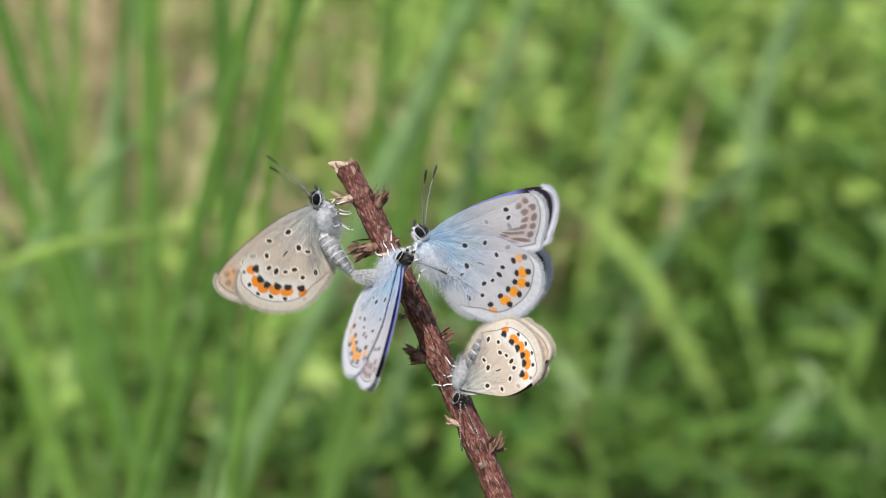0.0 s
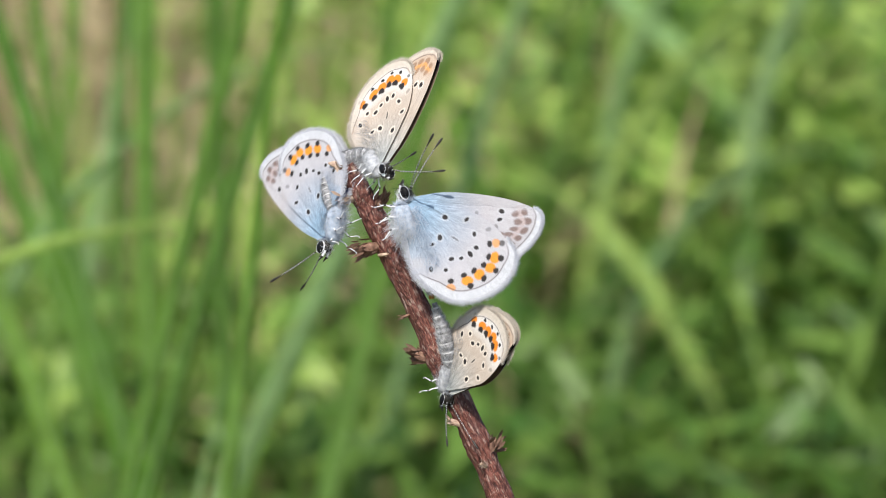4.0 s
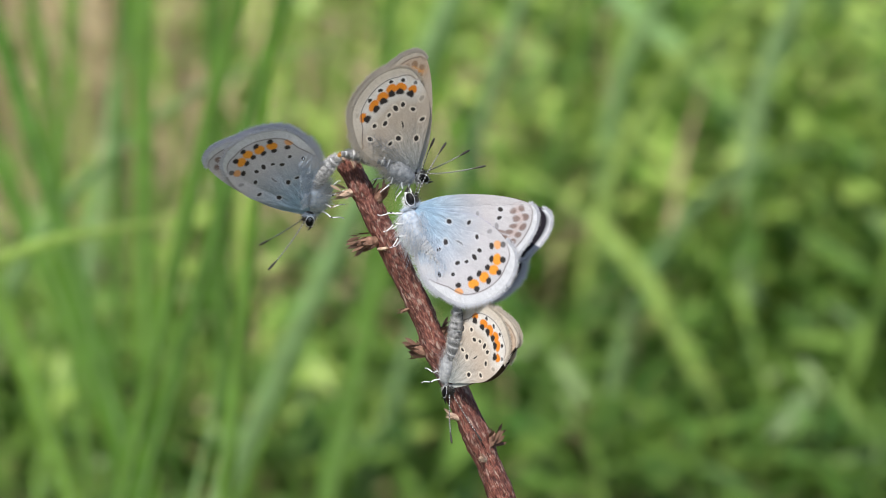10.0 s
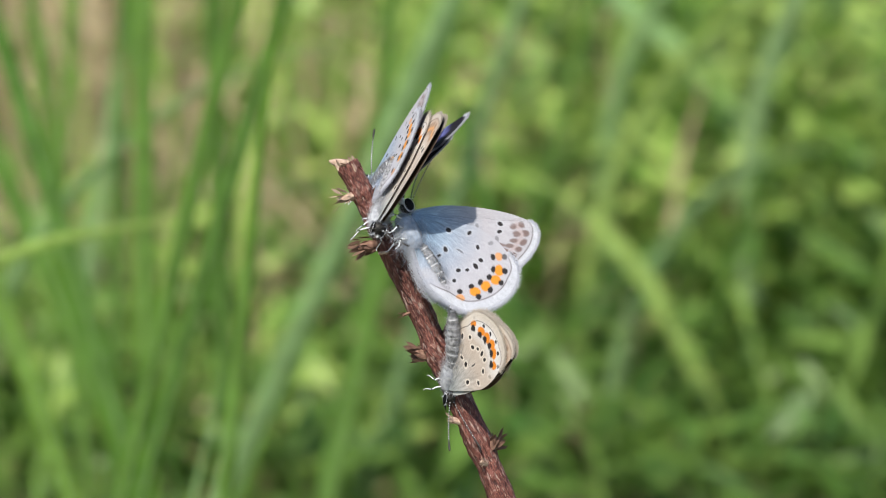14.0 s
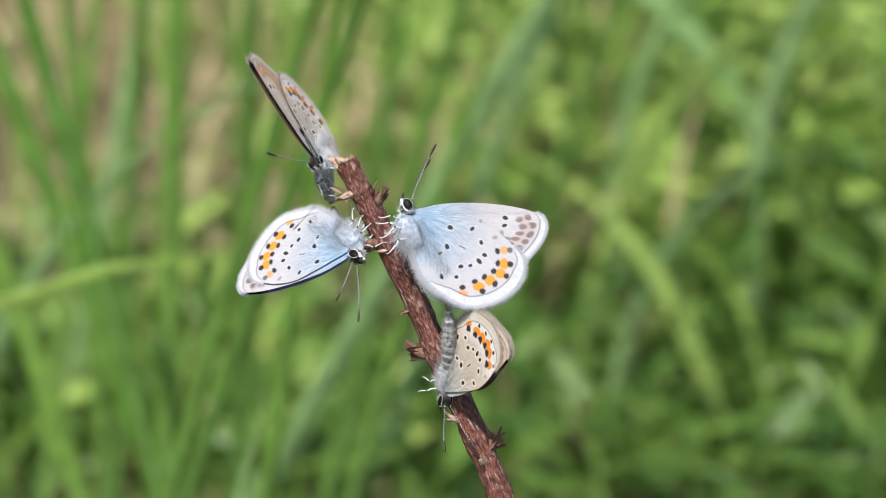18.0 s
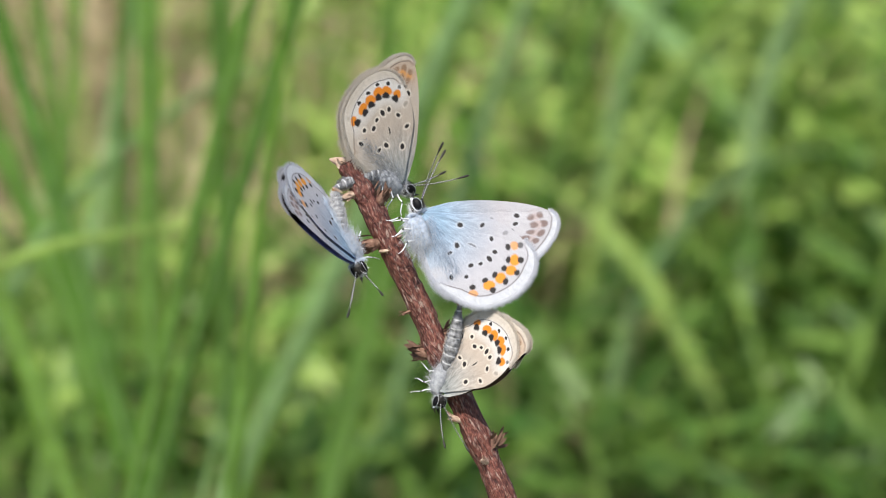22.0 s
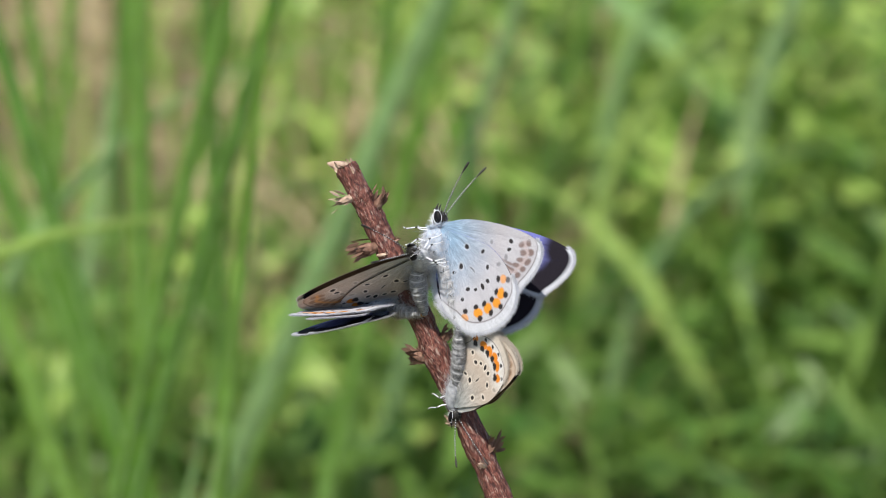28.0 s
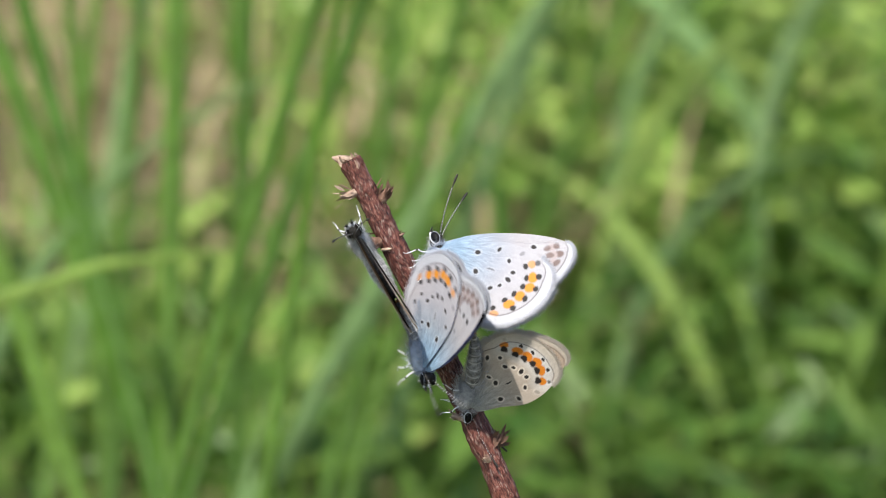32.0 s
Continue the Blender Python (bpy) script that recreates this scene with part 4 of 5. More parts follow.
# ---- paths: seconds, place in metres, turn in degrees ----
MALE_RIGHT_ROWS = [
    (0, -0.00081, -0.00335, 0.30096, 9.0, -47.7, 160.5), (0.5, -0.00175, -0.00296, 0.30276, -7.6, -45.8, 167.1), (1, -0.00290, -0.00263, 0.30394, 21.8, -47.7, 145.0),
    (2, -0.00270, -0.00262, 0.30402, 30.6, -50.3, 141.4), (2.5, -0.00316, -0.00263, 0.30471, 41.6, -60.3, 130.0), (3, -0.00252, -0.00264, 0.30388, 36.2, -49.4, 133.9),
    (3.5, -0.00310, -0.00263, 0.30461, 40.8, -59.8, 129.3), (5.5, -0.00308, -0.00261, 0.30410, 35.1, -60.7, 138.4), (6, -0.00245, -0.00260, 0.30395, 27.7, -56.5, 137.9),
    (6.5, -0.00337, -0.00266, 0.30389, 30.5, -59.9, 140.1), (7, -0.00206, -0.00271, 0.30367, 30.8, -57.8, 137.9), (7.5, -0.00247, -0.00270, 0.30397, 33.4, -60.1, 140.7),
    (8, -0.00270, -0.00269, 0.30353, 21.6, -59.1, 140.3), (8.5, -0.00364, -0.00265, 0.30370, 46.2, -61.7, 137.4), (9, -0.00302, -0.00261, 0.30382, 59.4, -55.2, 143.2),
    (9.5, -0.00285, -0.00258, 0.30453, 44.8, -60.7, 142.2), (10, -0.00237, -0.00254, 0.30392, 34.1, -57.5, 134.5), (10.5, -0.00287, -0.00257, 0.30406, 33.7, -66.4, 129.5),
    (11, -0.00235, -0.00260, 0.30386, 40.3, -58.8, 125.7), (11.5, -0.00317, -0.00252, 0.30433, 47.6, -62.0, 126.6), (12, -0.00204, -0.00243, 0.30438, 43.3, -56.0, 135.0),
    (12.5, -0.00284, -0.00255, 0.30415, 40.1, -60.6, 132.9), (13, -0.00223, -0.00266, 0.30355, 30.0, -57.9, 136.2), (13.5, -0.00344, -0.00272, 0.30346, 58.4, -61.4, 138.1),
    (14, -0.00283, -0.00278, 0.30325, 67.0, -58.4, 140.4), (14.5, -0.00385, -0.00279, 0.30324, 76.7, -58.1, 134.6), (16.5, -0.00334, -0.00281, 0.30324, 66.9, -57.8, 132.8),
    (17, -0.00279, -0.00282, 0.30295, 63.9, -54.2, 136.5), (17.5, -0.00294, -0.00278, 0.30323, 63.7, -56.9, 133.5), (18, -0.00276, -0.00275, 0.30327, 61.7, -51.6, 134.4),
    (18.5, -0.00367, -0.00277, 0.30307, 66.3, -57.2, 134.4), (19, -0.00289, -0.00279, 0.30305, 60.9, -55.2, 140.0), (19.5, -0.00311, -0.00266, 0.30322, 56.5, -59.4, 138.3),
    (20, -0.00159, -0.00253, 0.30413, 42.3, -54.4, 141.3), (20.5, -0.00206, -0.00261, 0.30477, 42.5, -59.5, 140.2), (21, -0.00150, -0.00268, 0.30347, 38.1, -58.6, 144.0),
    (21.5, -0.00227, -0.00269, 0.30343, 43.7, -60.6, 139.2), (22, -0.00168, -0.00271, 0.30339, 43.2, -55.6, 139.1), (22.5, -0.00290, -0.00276, 0.30319, 41.1, -66.7, 139.0),
    (23, -0.00275, -0.00282, 0.30325, -1.8, -66.2, 173.9), (23.5, -0.00304, -0.00279, 0.30387, 19.6, -71.6, 142.7), (24, -0.00240, -0.00276, 0.30328, 14.7, -68.5, 144.6),
    (24.5, -0.00291, -0.00278, 0.30318, 26.7, -71.2, 136.5), (25, -0.00225, -0.00280, 0.30307, 23.8, -67.2, 133.6), (25.5, -0.00274, -0.00285, 0.30302, 44.6, -66.0, 118.7),
    (27.5, -0.00042, -0.00308, 0.30241, 50.4, -53.1, 106.6), (28, 0.00016, -0.00310, 0.30194, 44.5, -63.6, 114.2), (28.5, -0.00049, -0.00305, 0.30256, 49.9, -57.8, 115.7),
    (29, 0.00017, -0.00316, 0.30172, 48.2, -58.8, 114.4), (29.5, -0.00004, -0.00328, 0.30169, 40.5, -58.9, 126.9), (30, -0.00001, -0.00382, 0.29917, 44.5, -60.7, 107.0),
    (30.5, -0.00088, -0.00402, 0.29866, 12.1, -68.5, 135.8), (31, -0.00028, -0.00378, 0.29913, 34.5, -56.1, 114.4), (31.5, 0.00014, -0.00369, 0.29989, 42.0, -53.9, 121.5),
    (32, 0.00032, -0.00348, 0.30008, 52.5, -40.2, 123.5),
]
MALE_RIGHT_WINGS = [
    (0, 7, -2, 12.4, 12.4), (0.5, 1, -0, 25.0, 25.0), (1, 1, -0, 0.5, 0.5), (2, -2, 0, 0.5, 0.5), (2.5, -2, 1, 0.5, 0.5), (3, -2, 1, 0.5, 0.5),
    (3.5, -2, 1, 0.5, 0.5), (5.5, -2, 1, 0.5, 0.5), (6, -2, 1, 0.5, 0.5), (6.5, -3, 1, 0.5, 0.5), (7, -3, 1, 0.5, 0.5), (7.5, -4, 1, 1.8, 1.8),
    (8, -4, 1, 3.0, 3.0), (8.5, -3, 1, 1.8, 1.8), (9, -2, 1, 0.5, 0.5), (9.5, -2, 1, 6.6, 6.6), (10, -1, 0, 12.7, 12.7), (10.5, 2, -1, 15.0, 15.0),
    (11, 5, -1, 15.0, 15.0), (11.5, 3, -1, 15.0, 15.0), (12, 1, -0, 0.5, 0.5), (12.5, -1, 0, 0.5, 0.5), (13, -3, 1, 0.5, 0.5), (13.5, -2, 1, 0.5, 0.5),
    (14, -1, 0, 0.5, 0.5), (14.5, -1, 0, 4.0, 4.0), (16.5, -1, 0, 0.5, 0.5), (17, -1, 0, 0.5, 0.5), (17.5, -1, 0, 0.5, 0.5), (18, -1, 0, 0.5, 0.5),
    (18.5, -2, 1, 0.5, 0.5), (19, -3, 1, 0.5, 0.5), (19.5, -3, 1, 0.5, 0.5), (20, -4, 1, 0.5, 0.5), (20.5, -4, 1, 0.5, 0.5), (21, -4, 1, 0.5, 0.5),
    (21.5, -4, 1, 0.5, 0.5), (22, -3, 1, 0.5, 0.5), (22.5, -2, 1, 8.9, 8.9), (23, -0, 0, 17.4, 17.4), (23.5, 1, -0, 3.0, 3.0), (24, 3, -1, 17.4, 17.4),
    (24.5, 1, -0, 7.0, 7.0), (25, -1, 0, 10.8, 10.8), (25.5, -1, 0, 12.0, 12.0), (27.5, -13, 4, 16.0, 16.0), (28, 1, -0, 19.7, 19.7), (28.5, -5, 2, 14.0, 14.0),
    (29, 0, -0, 17.4, 17.4), (29.5, -5, 2, 16.0, 16.0), (30, 2, -1, 14.8, 14.8), (30.5, 8, -3, 26.0, 26.0), (31, -1, 0, 5.7, 5.7), (31.5, -4, 1, 0.5, 0.5),
    (32, -8, 3, 0.5, 0.5),
]
MALE_RIGHT_ABDOMEN = [
    (0, 13, 6), (0.5, -9, 4), (1, 9, 3), (1.5, -1, 15), (2, 4, 11), (2.5, -4, 18), (3, 1, 9), (3.5, -7, 18),
    (5.5, -4, 13), (6, 8, 1), (6.5, -8, 13), (7, 2, 12), (7.5, -9, 13), (8, 5, 7), (8.5, -3, 15), (9, 4, 2),
    (9.5, 3, 11), (10, 8, 4), (10.5, -4, 12), (11, 5, 6), (11.5, -4, 18), (12, 3, 14), (12.5, 1, 14), (13, 6, 10),
    (13.5, -0, 16), (14, 5, -0), (14.5, 5, 20), (16.5, -1, 22), (17, 5, 5), (17.5, -2, 22), (18, 1, 10), (18.5, -1, 22),
    (19, 5, 4), (19.5, -1, 15), (20, 5, 18), (20.5, 3, 13), (21, 4, 9), (21.5, -4, 14), (22, 1, 14), (22.5, 2, 10),
    (23, 3, 1), (23.5, -2, 4), (24, 8, 5), (24.5, -1, 6), (25, 7, 2), (25.5, -3, 15), (27.5, -14, 28), (28, 3, 0),
    (28.5, -5, 24), (29, -0, 7), (29.5, -13, 16), (30, 9, -1), (30.5, 26, 6), (31, 10, 6), (31.5, 3, -2), (32, -5, 6),
]
FEMALE_RIGHT_ROWS = [
    (0, 0.00255, -0.00529, 0.28690, -142.4, 66.8, 174.6), (0.5, 0.00292, -0.00501, 0.28647, -114.5, 75.7, -162.7), (1, 0.00191, -0.00472, 0.28887, -159.8, 75.5, 151.6),
    (1.5, 0.00166, -0.00479, 0.28755, -103.2, 75.9, -156.4), (2, 0.00167, -0.00485, 0.28786, -124.0, 77.2, -174.0), (2.5, 0.00137, -0.00490, 0.28708, -112.6, 75.7, -165.3),
    (3, 0.00139, -0.00495, 0.28760, -145.3, 76.9, 161.5), (3.5, 0.00083, -0.00494, 0.28674, -104.1, 75.8, -159.2), (5.5, 0.00101, -0.00494, 0.28685, -108.7, 75.1, -162.5),
    (6, 0.00067, -0.00494, 0.28794, -153.9, 73.2, 158.0), (6.5, 0.00102, -0.00500, 0.28665, -99.6, 74.8, -153.5), (7, 0.00112, -0.00506, 0.28674, -111.8, 75.6, -162.1),
    (7.5, 0.00151, -0.00506, 0.28656, -105.8, 75.1, -160.3), (8, 0.00108, -0.00507, 0.28682, -132.5, 78.7, 171.5), (8.5, 0.00061, -0.00501, 0.28623, -106.6, 75.8, -161.5),
    (9, 0.00103, -0.00495, 0.28741, -139.0, 77.4, 170.2), (9.5, 0.00149, -0.00493, 0.28748, -113.3, 75.6, -166.7), (10, 0.00107, -0.00491, 0.28759, -141.3, 77.5, 166.2),
    (10.5, 0.00071, -0.00495, 0.28638, -113.5, 74.9, -168.5), (11, 0.00065, -0.00500, 0.28716, -134.2, 77.2, 172.8), (11.5, 0.00041, -0.00493, 0.28652, -103.8, 74.2, -157.7),
    (12, 0.00093, -0.00487, 0.28751, -110.3, 72.0, -159.1), (12.5, 0.00052, -0.00496, 0.28693, -107.2, 71.7, -163.6), (13, 0.00118, -0.00505, 0.28695, -124.9, 74.0, -175.9),
    (13.5, 0.00062, -0.00508, 0.28615, -107.7, 74.4, -163.8), (14, 0.00113, -0.00511, 0.28681, -143.6, 77.6, 159.9), (14.5, 0.00049, -0.00511, 0.28593, -110.9, 76.2, -166.3),
    (16.5, 0.00002, -0.00513, 0.28579, -108.1, 74.8, -166.2), (17, 0.00081, -0.00514, 0.28656, -137.0, 77.1, 165.9), (17.5, 0.00070, -0.00513, 0.28589, -117.1, 74.4, -174.2),
    (18, 0.00063, -0.00512, 0.28667, -136.2, 77.9, 167.3), (18.5, -0.00002, -0.00514, 0.28562, -112.8, 74.8, -170.7), (19, 0.00093, -0.00516, 0.28656, -138.8, 77.4, 162.4),
    (19.5, 0.00008, -0.00501, 0.28588, -110.2, 72.4, -164.1), (20, 0.00081, -0.00486, 0.28767, -104.8, 65.6, -145.7), (20.5, 0.00046, -0.00497, 0.28772, -100.5, 70.3, -153.6),
    (21, 0.00095, -0.00508, 0.28670, -113.8, 71.5, -161.6), (21.5, 0.00050, -0.00509, 0.28599, -104.2, 71.4, -157.2), (22, 0.00027, -0.00511, 0.28656, -111.4, 69.1, -155.4),
    (22.5, -0.00033, -0.00517, 0.28576, -106.9, 72.9, -160.8), (23, 0.00052, -0.00523, 0.28625, -123.2, 77.0, -178.4), (23.5, 0.00043, -0.00525, 0.28573, -96.7, 75.6, -155.1),
    (24, 0.00076, -0.00527, 0.28619, -139.8, 81.1, 158.8), (24.5, 0.00067, -0.00531, 0.28509, -109.4, 77.0, -167.4), (25, 0.00065, -0.00535, 0.28593, -153.1, 79.0, 144.9),
    (25.5, 0.00044, -0.00538, 0.28499, -103.4, 77.5, -160.7), (27.5, 0.00120, -0.00551, 0.28427, -102.6, 77.2, -158.2), (28, 0.00165, -0.00554, 0.28506, -137.7, 80.0, 165.8),
    (28.5, 0.00304, -0.00557, 0.28471, -102.0, 78.2, -153.7), (29, 0.00242, -0.00560, 0.28472, -137.8, 80.3, 171.2), (30, 0.00223, -0.00606, 0.28317, -158.7, 75.4, 150.2),
    (31, 0.00223, -0.00599, 0.28338, -154.1, 73.9, 153.2), (32, 0.00322, -0.00570, 0.28509, 149.2, 73.8, 136.1),
]
FEMALE_RIGHT_WINGS = [
    (0, -25, 8, 0.4, 0.4), (0.5, -25, 8, 0.4, 0.4), (1, -25, 8, 0.4, 0.4), (1.5, -22, 7, 0.4, 0.4), (2, -20, 6, 0.4, 0.4), (2.5, -20, 6, 0.4, 0.4),
    (3, -21, 7, 0.4, 0.4), (3.5, -21, 7, 0.4, 0.4), (5.5, -23, 7, 0.4, 0.4), (6, -23, 7, 0.4, 0.4), (6.5, -22, 7, 0.4, 0.4), (7, -20, 6, 0.4, 0.4),
    (7.5, -20, 6, 0.4, 0.4), (8, -20, 6, 0.4, 0.4), (8.5, -20, 6, 0.4, 0.4), (9, -20, 6, 0.4, 0.4), (9.5, -20, 6, 0.4, 0.4), (10, -21, 7, 0.4, 0.4),
    (10.5, -20, 6, 0.4, 0.4), (11, -20, 6, 0.4, 0.4), (11.5, -20, 6, 0.4, 0.4), (12, -21, 7, 0.4, 0.4), (12.5, -21, 7, 0.4, 0.4), (13, -21, 7, 0.4, 0.4),
    (13.5, -20, 6, 0.4, 0.4), (14, -20, 6, 0.4, 0.4), (14.5, -20, 6, 0.4, 0.4), (16.5, -19, 6, 0.4, 0.4), (17, -19, 6, 0.4, 0.4), (17.5, -19, 6, 0.4, 0.4),
    (18, -19, 6, 0.4, 0.4), (18.5, -19, 6, 0.4, 0.4), (19, -18, 6, 0.4, 0.4), (19.5, -20, 6, 0.4, 0.4), (20, -22, 7, 0.4, 0.4), (20.5, -21, 7, 0.4, 0.4),
    (21, -20, 6, 0.4, 0.4), (21.5, -20, 6, 0.4, 0.4), (22, -20, 6, 0.4, 0.4), (22.5, -20, 6, 0.4, 0.4), (23, -19, 6, 0.4, 0.4), (23.5, -19, 6, 0.4, 0.4),
    (24, -18, 6, 0.4, 0.4), (24.5, -18, 6, 0.4, 0.4), (25, -19, 6, 0.4, 0.4), (25.5, -19, 6, 0.4, 0.4), (27.5, -18, 6, 0.4, 0.4), (28, -18, 5, 0.4, 0.4),
    (28.5, -18, 6, 0.4, 0.4), (29, -18, 6, 0.4, 0.4), (30, -17, 5, 0.4, 0.4), (31, -19, 6, 0.4, 0.4), (32, -23, 7, 0.4, 0.4),
]
FEMALE_RIGHT_ABDOMEN = [
    (0, -1, -4), (0.5, -10, 4), (1, -1, 7), (1.5, -2, 13), (2, -1, 11), (2.5, -19, 26), (3, -2, 13), (3.5, -15, 24),
    (5.5, -15, 22), (6, -2, 9), (6.5, -16, 27), (7, -3, 11), (7.5, -17, 25), (8, -5, 8), (8.5, -17, 25), (9, -3, 14),
    (9.5, -13, 20), (10, -0, 10), (10.5, -19, 23), (11, -1, 14), (11.5, -16, 25), (12, -3, 14), (12.5, -11, 21), (13, -4, 12),
    (13.5, -17, 27), (14, -3, 14), (14.5, -16, 26), (16.5, -14, 25), (17, -0, 14), (17.5, -18, 25), (18, -1, 14), (18.5, -16, 25),
    (19, -3, 12), (19.5, -12, 22), (20, 1, 12), (20.5, -3, 14), (21, -2, 9), (21.5, -10, 20), (22, 1, 12), (22.5, -10, 15),
    (23, -18, 1), (23.5, -14, 23), (24, -10, 2), (24.5, -17, 22), (25, -9, 7), (25.5, -15, 21), (27.5, -10, 16), (28, 4, 14),
    (28.5, -15, 20), (29, -1, 16), (29.5, -21, 10), (30, 1, 22), (30.5, 1, 2), (31, 4, 15), (31.5, -2, 17), (32, -6, 16),
]
FEMALE_LEFT_ROWS = [
    (0, -0.01341, 0.00065, 0.30334, 110.5, -87.1, -104.5), (0.5, -0.01319, 0.00174, 0.30709, 8.9, -70.6, -1.7), (1, -0.01228, 0.00202, 0.30858, -54.6, -75.6, 10.5),
    (2, -0.01240, 0.00232, 0.30967, -38.1, -66.8, 12.0), (3, -0.01033, 0.00192, 0.31168, -27.8, -37.2, -14.4), (3.5, -0.00625, 0.00073, 0.31097, -34.4, 7.5, -51.6),
    (4.5, -0.00714, -0.00108, 0.30855, -31.1, 34.0, -77.4), (5.5, -0.00863, -0.00290, 0.30482, -46.1, 57.5, -110.1), (6, -0.00930, -0.00455, 0.30170, -37.1, 59.2, -119.3),
    (6.25, -0.00962, -0.00419, 0.30376, -123.6, 54.2, 139.0), (6.5, -0.00978, -0.00383, 0.30553, -143.0, 4.0, 100.3), (7, -0.01240, -0.00222, 0.30325, -127.9, 4.4, 101.5),
    (7.5, -0.01201, -0.00067, 0.30560, -127.8, -22.4, 92.9), (7.75, -0.01206, 0.00122, 0.30697, -77.9, -46.7, 81.1), (8, -0.01211, 0.00311, 0.30834, -5.0, -49.8, 41.7),
    (8.5, -0.01125, 0.00259, 0.31042, -21.7, -30.7, 70.1), (9, -0.00963, 0.00149, 0.31000, -32.9, 20.0, 36.7), (9.5, -0.00504, 0.00127, 0.30881, -6.0, 25.3, 25.4),
    (10, -0.00372, 0.00127, 0.30868, 12.3, 35.7, 30.0), (11, -0.00293, 0.00120, 0.30840, 8.4, 47.4, 48.2), (11.5, -0.00199, 0.00123, 0.30863, 6.0, 51.8, 35.1),
    (11.75, -0.00223, 0.00155, 0.30825, 22.4, 59.4, 10.3), (12, -0.00247, 0.00188, 0.30786, 34.1, 70.4, -17.3), (12.25, -0.00357, 0.00151, 0.30819, -39.3, 52.9, -41.9),
    (12.5, -0.00467, 0.00114, 0.30851, -82.6, 34.0, -30.4), (13, -0.00417, 0.00122, 0.30865, -48.8, 20.1, -65.1), (13.5, -0.00543, 0.00098, 0.30820, -23.0, 23.9, -78.4),
    (14, -0.00628, -0.00381, 0.30463, -36.0, 34.9, -105.1), (14.5, -0.00906, -0.00405, 0.30416, -28.6, 68.3, -105.1), (15.2, -0.01038, -0.00219, 0.30556, 4.3, 24.0, -68.7),
    (15.8, -0.01152, -0.00032, 0.30552, 7.0, -35.5, -56.1), (16.15, -0.01221, 0.00061, 0.30595, -14.6, -67.0, -33.2), (16.5, -0.01291, 0.00155, 0.30638, -117.9, -69.4, 71.3),
    (17, -0.01066, 0.00093, 0.31190, -7.0, -44.9, -55.4), (17.25, -0.01070, 0.00098, 0.31205, 14.3, -37.4, -103.2), (17.5, -0.01074, 0.00102, 0.31221, 22.0, -21.0, -140.7),
    (18, -0.01334, 0.00439, 0.30903, 37.2, 6.8, -92.9), (18.5, -0.01122, 0.00394, 0.30756, 50.6, -6.0, -75.4), (18.75, -0.01013, 0.00375, 0.30708, 32.1, -7.0, -40.3),
    (19, -0.00905, 0.00357, 0.30660, 16.4, 2.6, -6.8), (19.5, -0.00805, 0.00392, 0.30755, 19.7, -4.4, -44.3), (19.75, -0.00775, 0.00402, 0.30763, -10.3, 4.0, -3.5),
    (20, -0.00745, 0.00412, 0.30771, -29.5, 29.1, 31.5), (21, -0.00609, 0.00399, 0.30723, -25.6, 34.0, 27.7), (22, -0.00509, 0.00383, 0.30693, -7.3, 42.1, 29.2),
    (22.5, -0.00281, 0.00088, 0.30723, 17.0, 31.1, 39.1), (23, -0.00264, 0.00166, 0.30666, 23.7, 55.9, 44.9), (23.5, -0.00135, 0.00540, 0.30481, 48.7, 40.1, 57.0),
    (23.8, -0.00075, 0.00606, 0.30418, -28.8, 73.3, -2.4), (23.9, -0.00050, 0.00639, 0.30316, -95.2, 53.5, -62.3), (24, -0.00026, 0.00673, 0.30215, -112.7, 23.2, -72.1),
    (24.1, -0.00362, 0.00556, 0.29952, -160.9, 32.1, -75.9), (24.3, -0.00705, 0.00439, 0.29692, 149.1, 36.2, -86.5), (24.6, -0.00841, 0.00214, 0.29601, 171.3, 59.3, -68.8),
    (25, -0.00990, -0.00101, 0.29542, 128.0, 30.4, -80.0), (25.5, -0.00671, -0.00509, 0.29606, 97.3, 4.2, -61.1), (27.5, -0.00333, -0.00516, 0.29995, 107.9, -40.8, -82.0),
    (28, -0.00326, -0.00633, 0.30036, 102.7, -39.5, -88.6), (28.5, -0.00252, -0.00636, 0.29936, 95.5, -39.4, -81.4), (29, -0.00173, -0.00636, 0.30039, 95.3, -39.2, -90.4),
    (29.5, 0.00007, -0.00622, 0.30004, 120.2, -38.2, -83.7), (30, -0.00474, -0.00449, 0.29907, 139.9, -55.4, -88.5), (30.5, -0.00674, -0.00300, 0.29630, 146.4, -51.0, -99.8),
    (31, -0.00698, -0.00325, 0.29638, 123.4, -68.2, -102.0), (31.3, -0.00577, -0.00396, 0.29675, 78.5, -88.1, -11.6), (31.6, -0.00671, -0.00339, 0.29920, -129.9, -56.7, -129.4),
    (32, -0.00845, -0.00290, 0.30122, -123.4, -51.5, -132.2),
]
